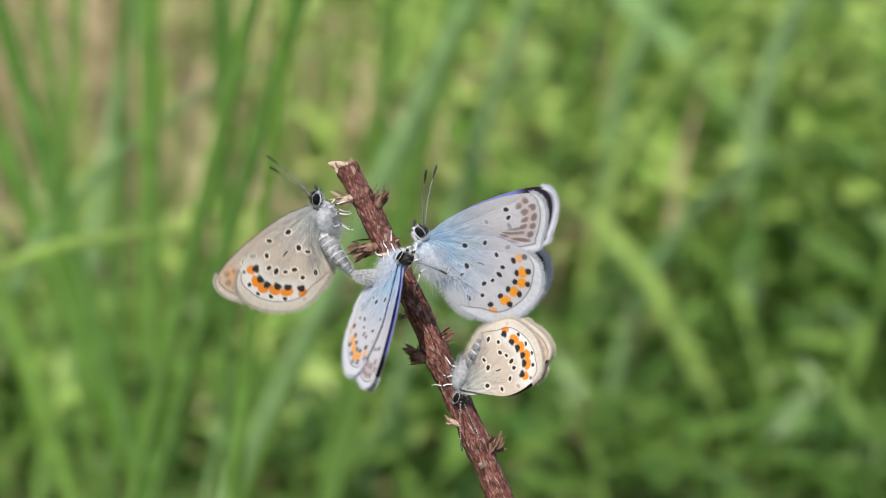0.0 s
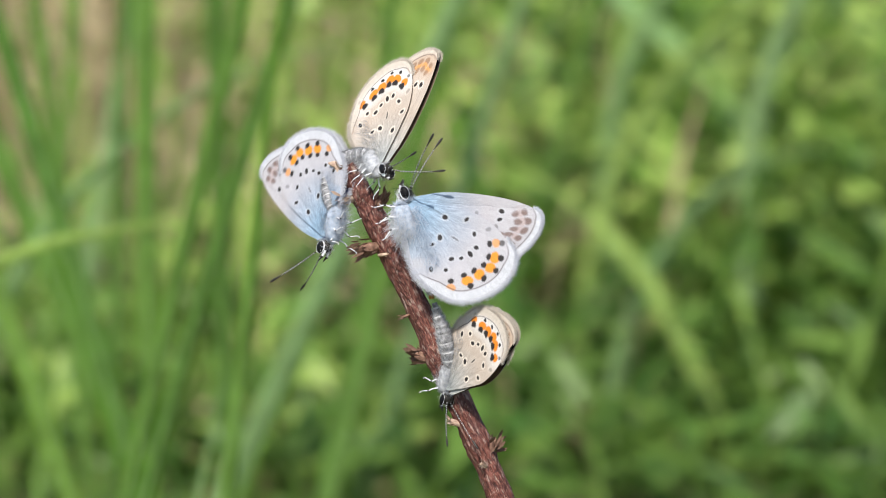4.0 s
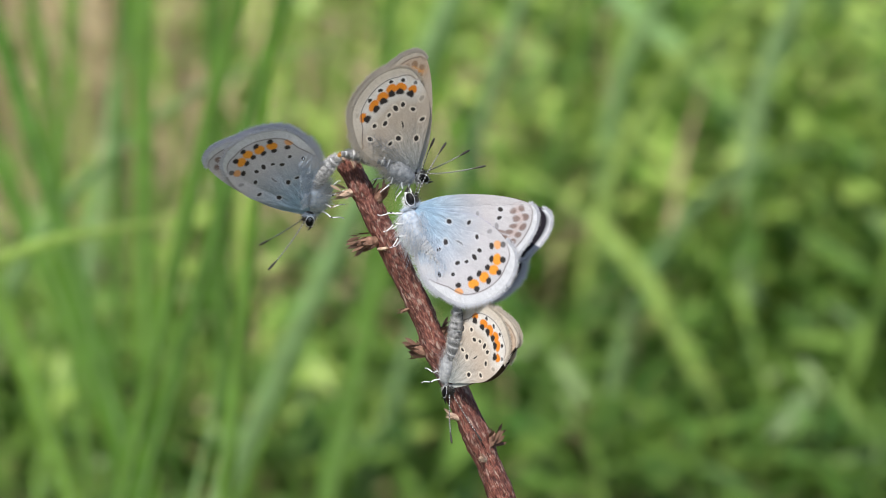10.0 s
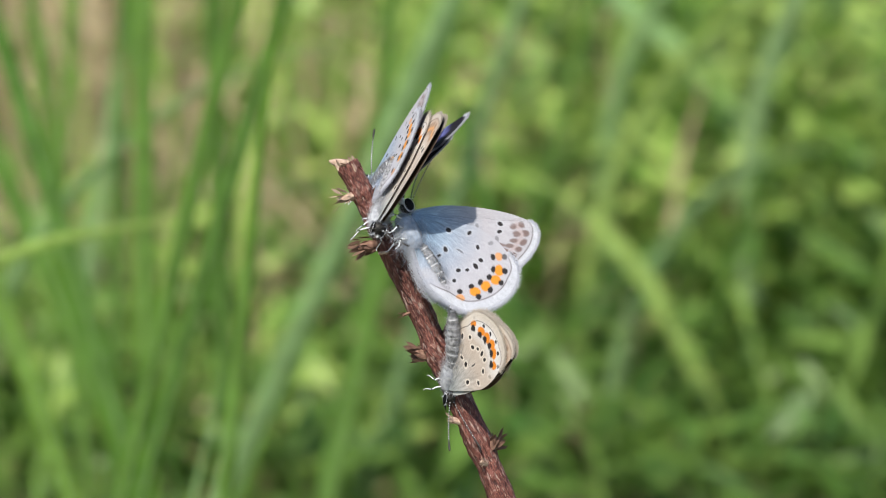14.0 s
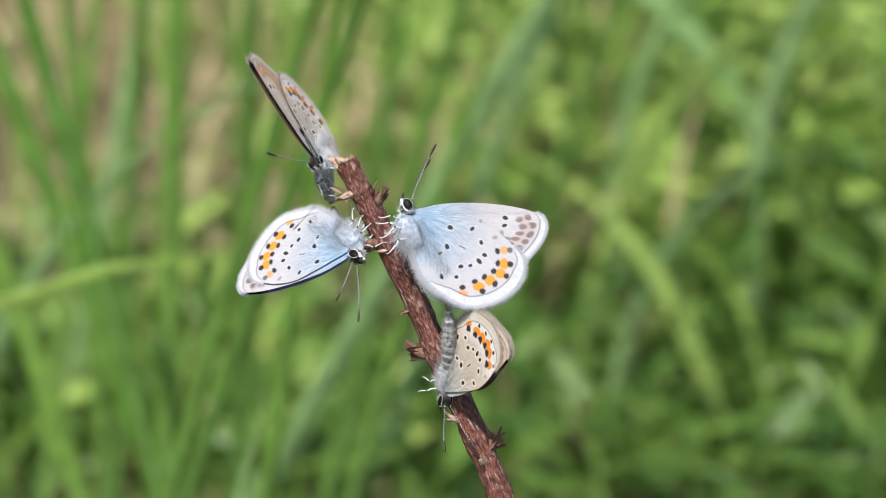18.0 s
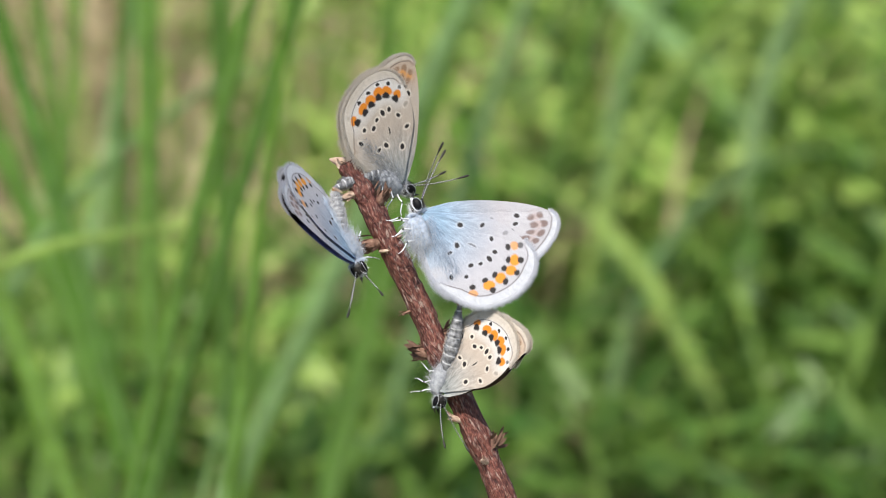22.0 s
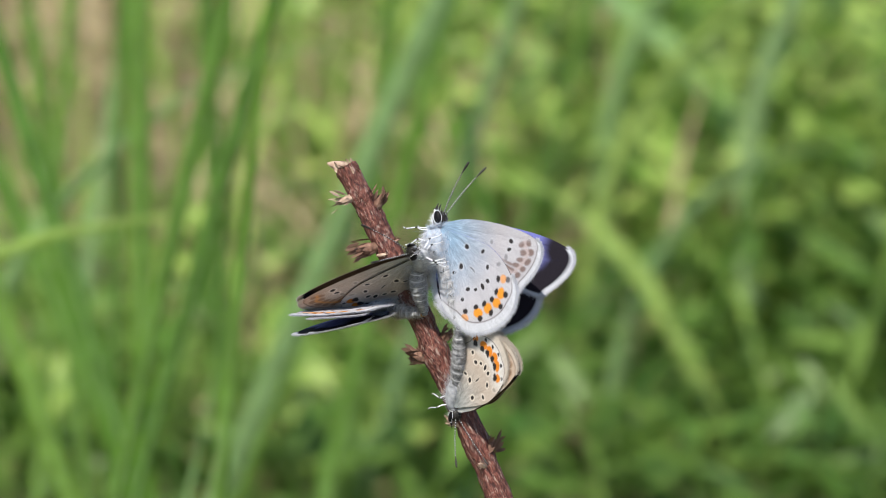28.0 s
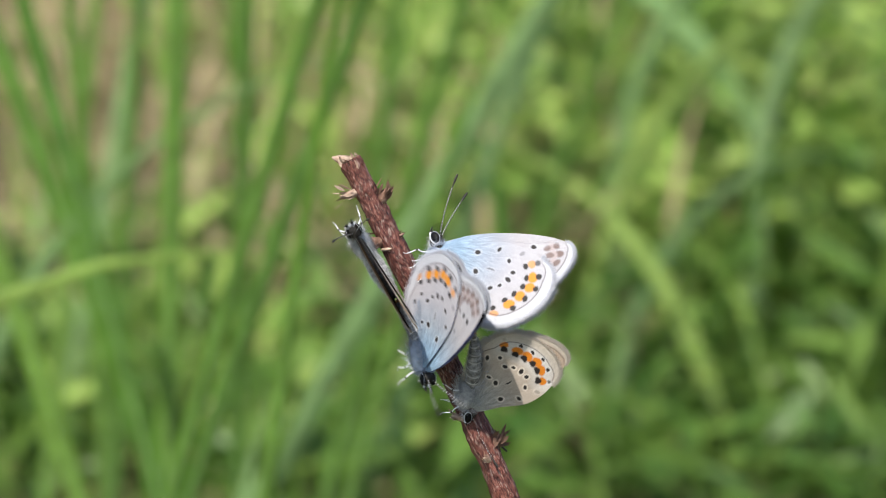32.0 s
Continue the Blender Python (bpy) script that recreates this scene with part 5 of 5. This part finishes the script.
FEMALE_LEFT_WINGS = [
    (0, -13, 4, 0.4, 0.4), (0.5, -8, 3, 0.4, 0.4), (1, -15, 5, 0.4, 0.4), (2, -13, 4, 0.4, 0.4), (3, -13, 4, 0.4, 0.4), (3.5, -5, 2, 0.4, 0.4),
    (4.5, -7, 2, 0.4, 0.4), (5.5, -17, 5, 0.4, 0.4), (6, -3, 1, 1.0, 1.0), (6.25, -2, 1, 0.7, 0.7), (6.5, -3, 1, 0.4, 0.4), (7, -8, 2, 0.4, 0.4),
    (7.5, -4, 1, 0.4, 0.4), (7.75, -10, 3, 0.4, 0.4), (8, -16, 5, 0.4, 0.4), (8.5, -10, 3, 0.4, 0.4), (9, -10, 3, 0.4, 0.4), (9.5, -2, 1, 0.4, 0.4),
    (10, -14, 4, 0.4, 0.4), (11, -16, 5, 0.4, 0.4), (11.5, -14, 4, 0.4, 0.4), (11.75, -19, 6, 0.7, 0.7), (12, -24, 8, 1.0, 1.0), (12.25, -14, 4, 0.7, 0.7),
    (12.5, -4, 1, 0.4, 0.4), (13, -14, 4, 0.4, 0.4), (13.5, -8, 2, 0.4, 0.4), (14, -3, 1, 0.4, 0.4), (14.5, -8, 3, 0.5, 0.5), (15.2, -9, 3, 0.5, 0.5),
    (15.8, -4, 1, 0.4, 0.4), (16.15, -5, 1, 0.4, 0.4), (16.5, -6, 2, 0.4, 0.4), (17, -13, 4, 0.4, 0.4), (17.25, -11, 3, 0.4, 0.4), (17.5, -9, 3, 0.4, 0.4),
    (18, 4, -1, 0.4, 0.4), (18.5, 8, -3, 8.0, 8.0), (18.75, -0, 0, 14.0, 14.0), (19, -9, 3, 20.0, 20.0), (19.5, -12, 4, 8.0, 8.0), (19.75, -10, 3, 4.2, 4.2),
    (20, -9, 3, 0.4, 0.4), (21, -11, 3, 0.4, 0.4), (22, -11, 3, 0.4, 0.4), (22.5, -4, 1, 0.4, 0.4), (23, -17, 5, 0.4, 0.4), (23.5, -26, 8, 0.4, 0.4),
    (23.8, -30, 10, 0.8, 0.8), (23.9, -31, 10, 0.9, 0.9), (24, -31, 10, 1.0, 1.0), (24.1, -32, 10, 0.8, 0.8), (24.3, -36, 11, 0.4, 0.4), (24.6, -18, 5, 0.4, 0.4),
    (25, -17, 5, 0.4, 0.4), (25.5, -11, 4, 0.4, 0.4), (27.5, 7, -2, 0.5, 0.5), (28, 0, -0, 0.5, 0.5), (28.5, 8, -2, 0.5, 0.5), (29, -1, 0, 0.5, 0.5),
    (29.5, -27, 9, 0.5, 0.5), (30, -13, 4, 0.5, 0.5), (30.5, -6, 2, 0.5, 0.5), (31, -8, 3, 0.4, 0.4), (31.3, -9, 3, 0.4, 0.4), (31.6, 12, -4, 1.0, 1.0),
    (32, 15, -5, 1.0, 1.0),
]
FEMALE_LEFT_ABDOMEN = [
    (0, -32, 34), (0.25, -27, 27), (0.5, -30, 25), (1, -21, -3), (2, -56, -1), (3, -35, -21), (3.5, -65, -15), (4.17, -52, 18),
    (4.5, -47, 19), (4.83, -27, 2), (5.5, 35, 13), (6, 14, -6), (6.25, -30, -3), (6.5, -62, -75), (7, -63, 8), (7.5, -20, 8),
    (7.62, -8, 7), (7.75, -13, 7), (8, -20, 44), (8.5, -28, -57), (9, -25, -75), (9.5, -19, -41), (9.75, -19, -28), (10, -24, -11),
    (10.5, -29, -21), (11, -24, -32), (11.2, -12, -43), (11.5, -14, -53), (11.75, -29, -27), (12, -37, 12), (12.25, -23, -12), (12.5, -2, -16),
    (13, -51, -2), (13.2, -42, 11), (13.5, -43, 21), (13.8, 19, 13), (13.9, 25, 12), (14, 21, 9), (14.5, 13, 0), (14.85, 0, 23),
    (15.2, -41, -20), (15.8, -29, -75), (16.15, -40, -75), (16.5, -32, -53), (17, -27, -2), (17.25, -13, 3), (17.5, -33, 37), (17.83, -65, 65),
    (18, -61, 75), (18.42, -21, 75), (18.5, -14, 75), (18.75, -9, 75), (19, -14, 62), (19.5, -19, 75), (19.75, -43, 46), (20, -59, -25),
    (21, -56, -27), (22, -53, -11), (22.1, -35, -7), (22.2, -26, -0), (22.5, -31, -15), (23, -32, -22), (23.2, -6, -27), (23.5, -17, -69),
    (23.8, -14, -14), (23.9, -33, 19), (24, -56, 65), (24.1, -60, 24), (24.3, -70, -75), (24.6, -53, 10), (25, -52, -35), (25.5, -14, 11),
    (26.5, 25, 50), (27, 21, 62), (27.5, 5, 46), (28, 0, 40), (28.5, -1, 38), (29, 9, 36), (29.5, 37, 24), (30, 14, 75),
    (30.5, -30, 75), (31, 17, 75), (31.3, 40, 50), (31.6, 40, 8), (31.8, 40, 24), (32, 40, -2),
]
MALE_LEFT_ROWS = [
    (0, -0.00495, -0.00643, 0.29923, 141.0, -48.9, -40.9), (0.25, -0.00591, -0.00551, 0.29866, 117.9, -20.1, -29.4), (0.5, -0.00688, -0.00460, 0.29809, 101.5, 10.1, -30.1),
    (1, -0.00665, -0.00363, 0.29845, 152.1, 14.4, -28.1), (2, -0.00596, -0.00363, 0.29838, 157.0, 12.5, -26.3), (3, -0.00938, -0.00115, 0.29947, 126.9, 19.2, -41.2),
    (3.5, -0.01297, -0.00085, 0.30064, 127.6, 31.7, -71.5), (4.17, -0.01167, 0.00045, 0.30291, 83.1, 72.5, -148.9), (4.83, -0.01023, 0.00175, 0.30576, 33.3, 53.0, 147.4),
    (5.5, -0.00899, 0.00305, 0.30779, 25.1, 17.7, 108.5), (6, -0.00664, 0.00469, 0.30894, 41.3, 35.5, 117.3), (6.5, -0.00634, 0.00174, 0.30704, 34.2, 11.7, 93.4),
    (7, -0.00435, 0.00006, 0.31092, 32.2, -8.8, 83.2), (7.5, -0.00702, -0.00211, 0.30790, 29.3, -2.0, 80.7), (7.62, -0.00722, -0.00266, 0.30794, 38.0, -27.3, 55.9),
    (7.75, -0.00741, -0.00322, 0.30799, 63.2, -44.9, 18.1), (8, -0.00760, -0.00432, 0.30757, 114.2, -33.7, -50.5), (8.5, -0.01148, -0.00367, 0.30183, 135.5, -20.3, -56.6),
    (9, -0.01155, 0.00003, 0.30019, 134.4, 19.2, -41.9), (9.5, -0.01271, 0.00052, 0.30199, 126.6, 42.3, -60.1), (9.75, -0.01414, 0.00090, 0.30367, 136.4, 67.5, -34.0),
    (10, -0.01432, 0.00128, 0.30482, -106.0, 66.6, 87.4), (10.5, -0.01403, 0.00135, 0.30518, -88.5, 60.8, 115.6), (11, -0.01420, 0.00183, 0.30700, -34.0, 57.4, 131.7),
    (11.2, -0.01452, 0.00207, 0.30843, 20.1, 53.6, -154.3), (11.5, -0.01425, 0.00232, 0.30923, 30.0, 36.8, -126.3), (12, -0.01359, 0.00264, 0.30979, 54.0, 32.8, -124.7),
    (12.5, -0.01373, 0.00135, 0.30524, 114.3, 42.2, -94.9), (13, -0.01299, 0.00168, 0.30204, 83.4, 45.3, -77.4), (13.2, -0.01148, 0.00210, 0.30207, 125.6, 50.9, -88.1),
    (13.5, -0.01022, 0.00251, 0.30166, 161.2, 51.2, -92.0), (13.8, -0.00898, 0.00377, 0.30483, 60.6, 68.1, 151.8), (13.9, -0.00808, 0.00439, 0.30542, 38.7, 39.9, 117.9),
    (14, -0.00718, 0.00502, 0.30602, 38.5, 9.3, 102.2), (14.5, -0.00718, 0.00422, 0.30854, 35.6, 11.1, 94.0), (14.85, -0.00746, 0.00292, 0.30831, 35.7, -15.6, 78.0),
    (15.2, -0.00773, 0.00163, 0.30809, 45.3, -41.0, 57.2), (15.8, -0.00839, -0.00095, 0.30738, 101.5, -58.9, -10.2), (16.5, -0.00900, -0.00354, 0.30676, 148.5, -26.1, -76.1),
    (17, -0.01131, -0.00367, 0.30235, 158.7, -11.2, -80.1), (17.25, -0.01074, 0.00027, 0.30138, 175.5, 11.6, -98.7), (17.83, -0.01033, -0.00087, 0.30060, 146.9, 12.7, -63.7),
    (18.42, -0.00992, -0.00201, 0.29981, 122.7, 29.3, -31.5), (19, -0.00951, -0.00316, 0.29903, 108.3, 55.3, -0.4), (20, -0.00858, -0.00293, 0.29949, 77.2, 50.9, -27.2),
    (21, -0.00892, -0.00306, 0.29949, 76.8, 47.3, -28.9), (22, -0.00989, -0.00286, 0.30040, 69.8, 53.4, -32.8), (22.1, -0.01081, -0.00198, 0.30117, 122.4, 69.8, -27.9),
    (22.2, -0.01173, -0.00109, 0.30194, -140.2, 72.0, 23.8), (22.5, -0.01356, 0.00069, 0.30260, -97.1, 56.7, 100.9), (23, -0.01408, 0.00138, 0.30583, -32.8, 65.5, 154.4),
    (23.2, -0.01160, 0.00116, 0.30682, -0.8, 33.7, -150.6), (23.5, -0.00897, 0.00094, 0.30763, -16.9, 2.8, -109.0), (24, -0.00718, 0.00014, 0.30895, -24.5, 7.4, -134.1),
    (24.3, -0.00393, -0.00202, 0.30824, -49.7, -7.2, -96.0), (24.6, -0.00438, -0.00184, 0.30892, -33.4, -17.6, -92.4), (25, -0.00329, -0.00226, 0.30651, -63.1, -21.8, -60.9),
    (25.5, -0.00646, 0.00459, 0.30181, -18.4, -51.4, -48.3), (26.5, -0.00736, 0.00253, 0.29756, -97.4, -46.1, 52.5), (27, -0.00754, 0.00150, 0.29563, -109.1, -17.6, 78.6),
    (27.5, -0.00771, 0.00047, 0.29371, -107.4, 12.5, 98.1), (28, -0.00737, 0.00045, 0.29362, -96.4, 10.1, 99.4), (28.5, -0.00722, 0.00039, 0.29340, -104.0, 12.0, 98.3),
    (29, -0.00707, 0.00035, 0.29330, -114.7, 13.5, 95.2), (29.5, -0.00683, 0.00043, 0.29369, -136.1, 10.0, 91.8), (30, -0.00544, -0.00079, 0.29290, -130.1, 14.5, 93.9),
    (30.5, -0.00515, -0.00098, 0.29216, -142.4, 18.4, 94.3), (31, -0.00480, -0.00221, 0.29141, -144.9, 13.1, 86.6), (31.3, -0.00437, -0.00371, 0.28956, -164.4, 9.5, 87.4),
    (31.6, -0.00331, -0.00685, 0.28943, 164.5, -1.7, 112.3), (31.8, -0.00255, -0.00718, 0.28980, -170.8, 54.3, 127.4), (32, -0.00178, -0.00750, 0.29006, -18.5, 69.2, -74.1),
]
MALE_LEFT_WINGS = [
    (0, -4, 1, 0.4, 0.4), (0.25, -0, 0, 0.4, 0.4), (0.5, 4, -1, 0.4, 0.4), (1, -14, 4, 0.4, 0.4), (2, -15, 5, 0.4, 0.4), (3, -13, 4, 0.4, 0.4),
    (3.5, -7, 2, 0.4, 0.4), (4.17, -8, 3, 0.3, 0.3), (4.83, -22, 7, 0.1, 0.1), (5.5, -18, 6, 0.0, 0.0), (6, -12, 4, 3.0, 3.0), (6.5, 22, -7, 3.0, 3.0),
    (7, -7, 2, 2.0, 2.0), (7.5, -15, 5, 2.0, 2.0), (7.62, -3, 1, 1.6, 1.6), (7.75, 9, -3, 1.2, 1.2), (8, 15, -5, 0.4, 0.4), (8.5, -2, 1, 0.4, 0.4),
    (9, -12, 4, 0.4, 0.4), (9.5, -11, 3, 0.4, 0.4), (9.75, -16, 5, 0.4, 0.4), (10, -16, 5, 0.4, 0.4), (10.5, -11, 3, 0.4, 0.4), (11, -15, 5, 0.4, 0.4),
    (11.2, -11, 3, 2.6, 2.6), (11.5, -4, 1, 6.0, 6.0), (12, -12, 4, 0.4, 0.4), (12.5, -8, 3, 0.4, 0.4), (13, -16, 5, 0.4, 0.4), (13.2, -14, 5, 0.4, 0.4),
    (13.5, -21, 7, 0.4, 0.4), (13.8, -31, 10, 7.4, 7.4), (13.9, -20, 6, 9.7, 9.7), (14, -9, 3, 12.0, 12.0), (14.5, 14, -4, 0.4, 0.4), (14.85, 7, -2, 0.4, 0.4),
    (15.2, 0, -0, 0.4, 0.4), (15.8, -22, 7, 0.4, 0.4), (16.5, -13, 4, 0.4, 0.4), (17, 1, -0, 0.4, 0.4), (17.25, -21, 6, 0.4, 0.4), (17.83, -17, 5, 0.4, 0.4),
    (18.42, -13, 4, 0.4, 0.4), (19, -9, 3, 0.4, 0.4), (20, -3, 1, 0.4, 0.4), (21, -2, 1, 0.4, 0.4), (22, -7, 2, 0.4, 0.4), (22.1, -13, 4, 0.4, 0.4),
    (22.2, -19, 6, 0.4, 0.4), (22.5, -11, 4, 0.4, 0.4), (23, -14, 4, 0.4, 0.4), (23.2, -18, 6, 0.4, 0.4), (23.5, -15, 5, 0.4, 0.4), (24, -16, 5, 0.4, 0.4),
    (24.3, -4, 1, 0.0, 0.0), (24.6, -23, 7, 0.0, 0.0), (25, -12, 4, 2.0, 2.0), (25.5, -37, 12, 0.4, 0.4), (26.5, -35, 11, 2.2, 2.2), (27, -31, 10, 3.1, 3.1),
    (27.5, -28, 9, 4.0, 4.0), (28, -32, 10, 4.0, 4.0), (28.5, -28, 9, 4.0, 4.0), (29, -21, 6, 4.0, 4.0), (29.5, -11, 3, 4.0, 4.0), (30, -27, 8, 4.0, 4.0),
    (30.5, -36, 11, 4.0, 4.0), (31, -27, 8, 6.0, 6.0), (31.3, -10, 3, 6.0, 6.0), (31.6, -23, 7, 6.0, 6.0), (31.8, -14, 4, 3.2, 3.2), (32, -0, 0, 0.4, 0.4),
]
MALE_LEFT_ABDOMEN = [
    (0, -35, -25), (0.25, -23, -12), (0.5, -13, -5), (1, -9, 0), (2, -40, -7), (3, -19, -30), (3.5, -43, -16), (4.17, 40, 1),
    (4.5, 40, -15), (4.83, 40, 15), (5.5, 25, -8), (6, -62, 7), (6.25, -6, -3), (6.5, 20, 17), (7, -34, -8), (7.5, -31, -6),
    (7.62, -18, 7), (7.75, -3, 16), (8, 18, 14), (8.5, -37, -36), (9, -17, -54), (9.5, -32, -44), (9.75, -41, -36), (10, -36, -8),
    (10.5, -21, -10), (11, -26, 1), (11.2, -24, -34), (11.5, -23, -56), (11.75, -28, -36), (12, -32, -20), (12.25, -28, -9), (12.5, -31, -14),
    (13, -31, -28), (13.2, -11, 5), (13.5, 4, 2), (13.8, 13, 8), (13.9, 30, -2), (14, 40, -14), (14.5, 9, -22), (14.85, -7, -75),
    (15.2, -75, -68), (15.8, -29, 57), (16.15, 2, 47), (16.5, 29, 43), (17, -34, -16), (17.25, -35, 3), (17.5, -49, 14), (17.83, -27, 11),
    (18, -20, 13), (18.42, -20, 29), (18.5, -22, 32), (18.75, -21, 29), (19, -22, 24), (19.5, -39, 15), (19.75, -15, 10), (20, 3, -5),
    (21, -5, -15), (22, -7, -20), (22.1, -14, -5), (22.2, -27, 20), (22.5, -31, -2), (23, -28, -11), (23.2, 21, -21), (23.5, 19, -3),
    (23.8, 14, 14), (23.9, -3, 17), (24, -25, 14), (24.1, -27, 7), (24.3, -45, -34), (24.6, -58, -16), (25, -26, -17), (25.5, -55, 30),
    (26.5, -26, -15), (27, -29, -32), (27.5, -45, -46), (28, -48, -19), (28.5, -42, -42), (29, -45, -42), (29.5, -29, -56), (30, -27, -33),
    (30.5, -56, -16), (31, -5, 22), (31.3, -24, 31), (31.6, -44, -75), (31.8, -74, -6), (32, -20, 16),
]
TWIG_SWAY = [
    (0, -0.00006, -0.00006, -0.00023), (0.5, 0.00006, -0.00003, -0.00012), (1, 0.00006, -0.00003, -0.00012), (1.5, 0.00012, -0.00006, -0.00023),
    (2, 0.00012, -0.00010, -0.00040), (2.5, -0.00006, -0.00007, -0.00029), (3, -0.00012, -0.00003, -0.00012), (3.5, -0.00006, -0.00006, -0.00023),
    (5.5, 0.00006, 0.00000, 0.00000), (6, -0.00012, 0.00001, 0.00006), (6.5, 0.00006, -0.00003, -0.00012), (7, 0.00024, -0.00006, -0.00023),
    (7.5, 0.00042, -0.00003, -0.00012), (8, -0.00006, -0.00006, -0.00023), (8.5, -0.00012, -0.00003, -0.00012), (9, -0.00006, 0.00006, 0.00023),
    (9.5, 0.00006, 0.00019, 0.00075), (10, -0.00006, 0.00010, 0.00040), (10.5, -0.00012, 0.00000, 0.00000), (11, -0.00042, 0.00004, 0.00017),
    (11.5, -0.00012, 0.00004, 0.00017), (12, 0.00006, 0.00014, 0.00058), (12.5, 0.00012, 0.00013, 0.00052), (13, 0.00024, 0.00001, 0.00006),
    (13.5, 0.00012, 0.00001, 0.00006), (14, 0.00006, 0.00000, 0.00000), (14.5, -0.00006, -0.00003, -0.00012), (16.5, -0.00012, 0.00000, 0.00000),
    (17, -0.00006, 0.00000, 0.00000), (17.5, 0.00012, 0.00000, 0.00000), (18, -0.00006, 0.00004, 0.00017), (18.5, -0.00006, -0.00003, -0.00012),
    (19, 0.00006, 0.00000, 0.00000), (19.5, 0.00012, 0.00004, 0.00017), (20, 0.00042, 0.00022, 0.00087), (20.5, 0.00066, 0.00035, 0.00139),
    (21, 0.00060, 0.00004, 0.00017), (21.5, 0.00060, 0.00001, 0.00006), (22, 0.00012, 0.00004, 0.00017), (22.5, -0.00006, 0.00000, 0.00000),
    (23, 0.00006, 0.00000, 0.00000), (23.5, -0.00006, 0.00000, 0.00000), (24, -0.00006, 0.00001, 0.00006), (24.5, -0.00006, 0.00000, 0.00000),
    (25, -0.00012, 0.00001, 0.00006), (25.5, 0.00006, -0.00006, -0.00023), (27.5, -0.00006, -0.00007, -0.00029), (28, -0.00012, -0.00006, -0.00023),
    (28.5, -0.00012, 0.00000, 0.00000), (29, -0.00012, -0.00006, -0.00023), (29.5, -0.00006, -0.00006, -0.00023), (30, 0.00006, -0.00003, -0.00012),
    (30.5, 0.00006, -0.00007, -0.00029), (31, -0.00006, 0.00004, 0.00017), (31.5, 0.00024, 0.00001, 0.00006), (32, 0.00036, 0.00009, 0.00035),
]

motions()
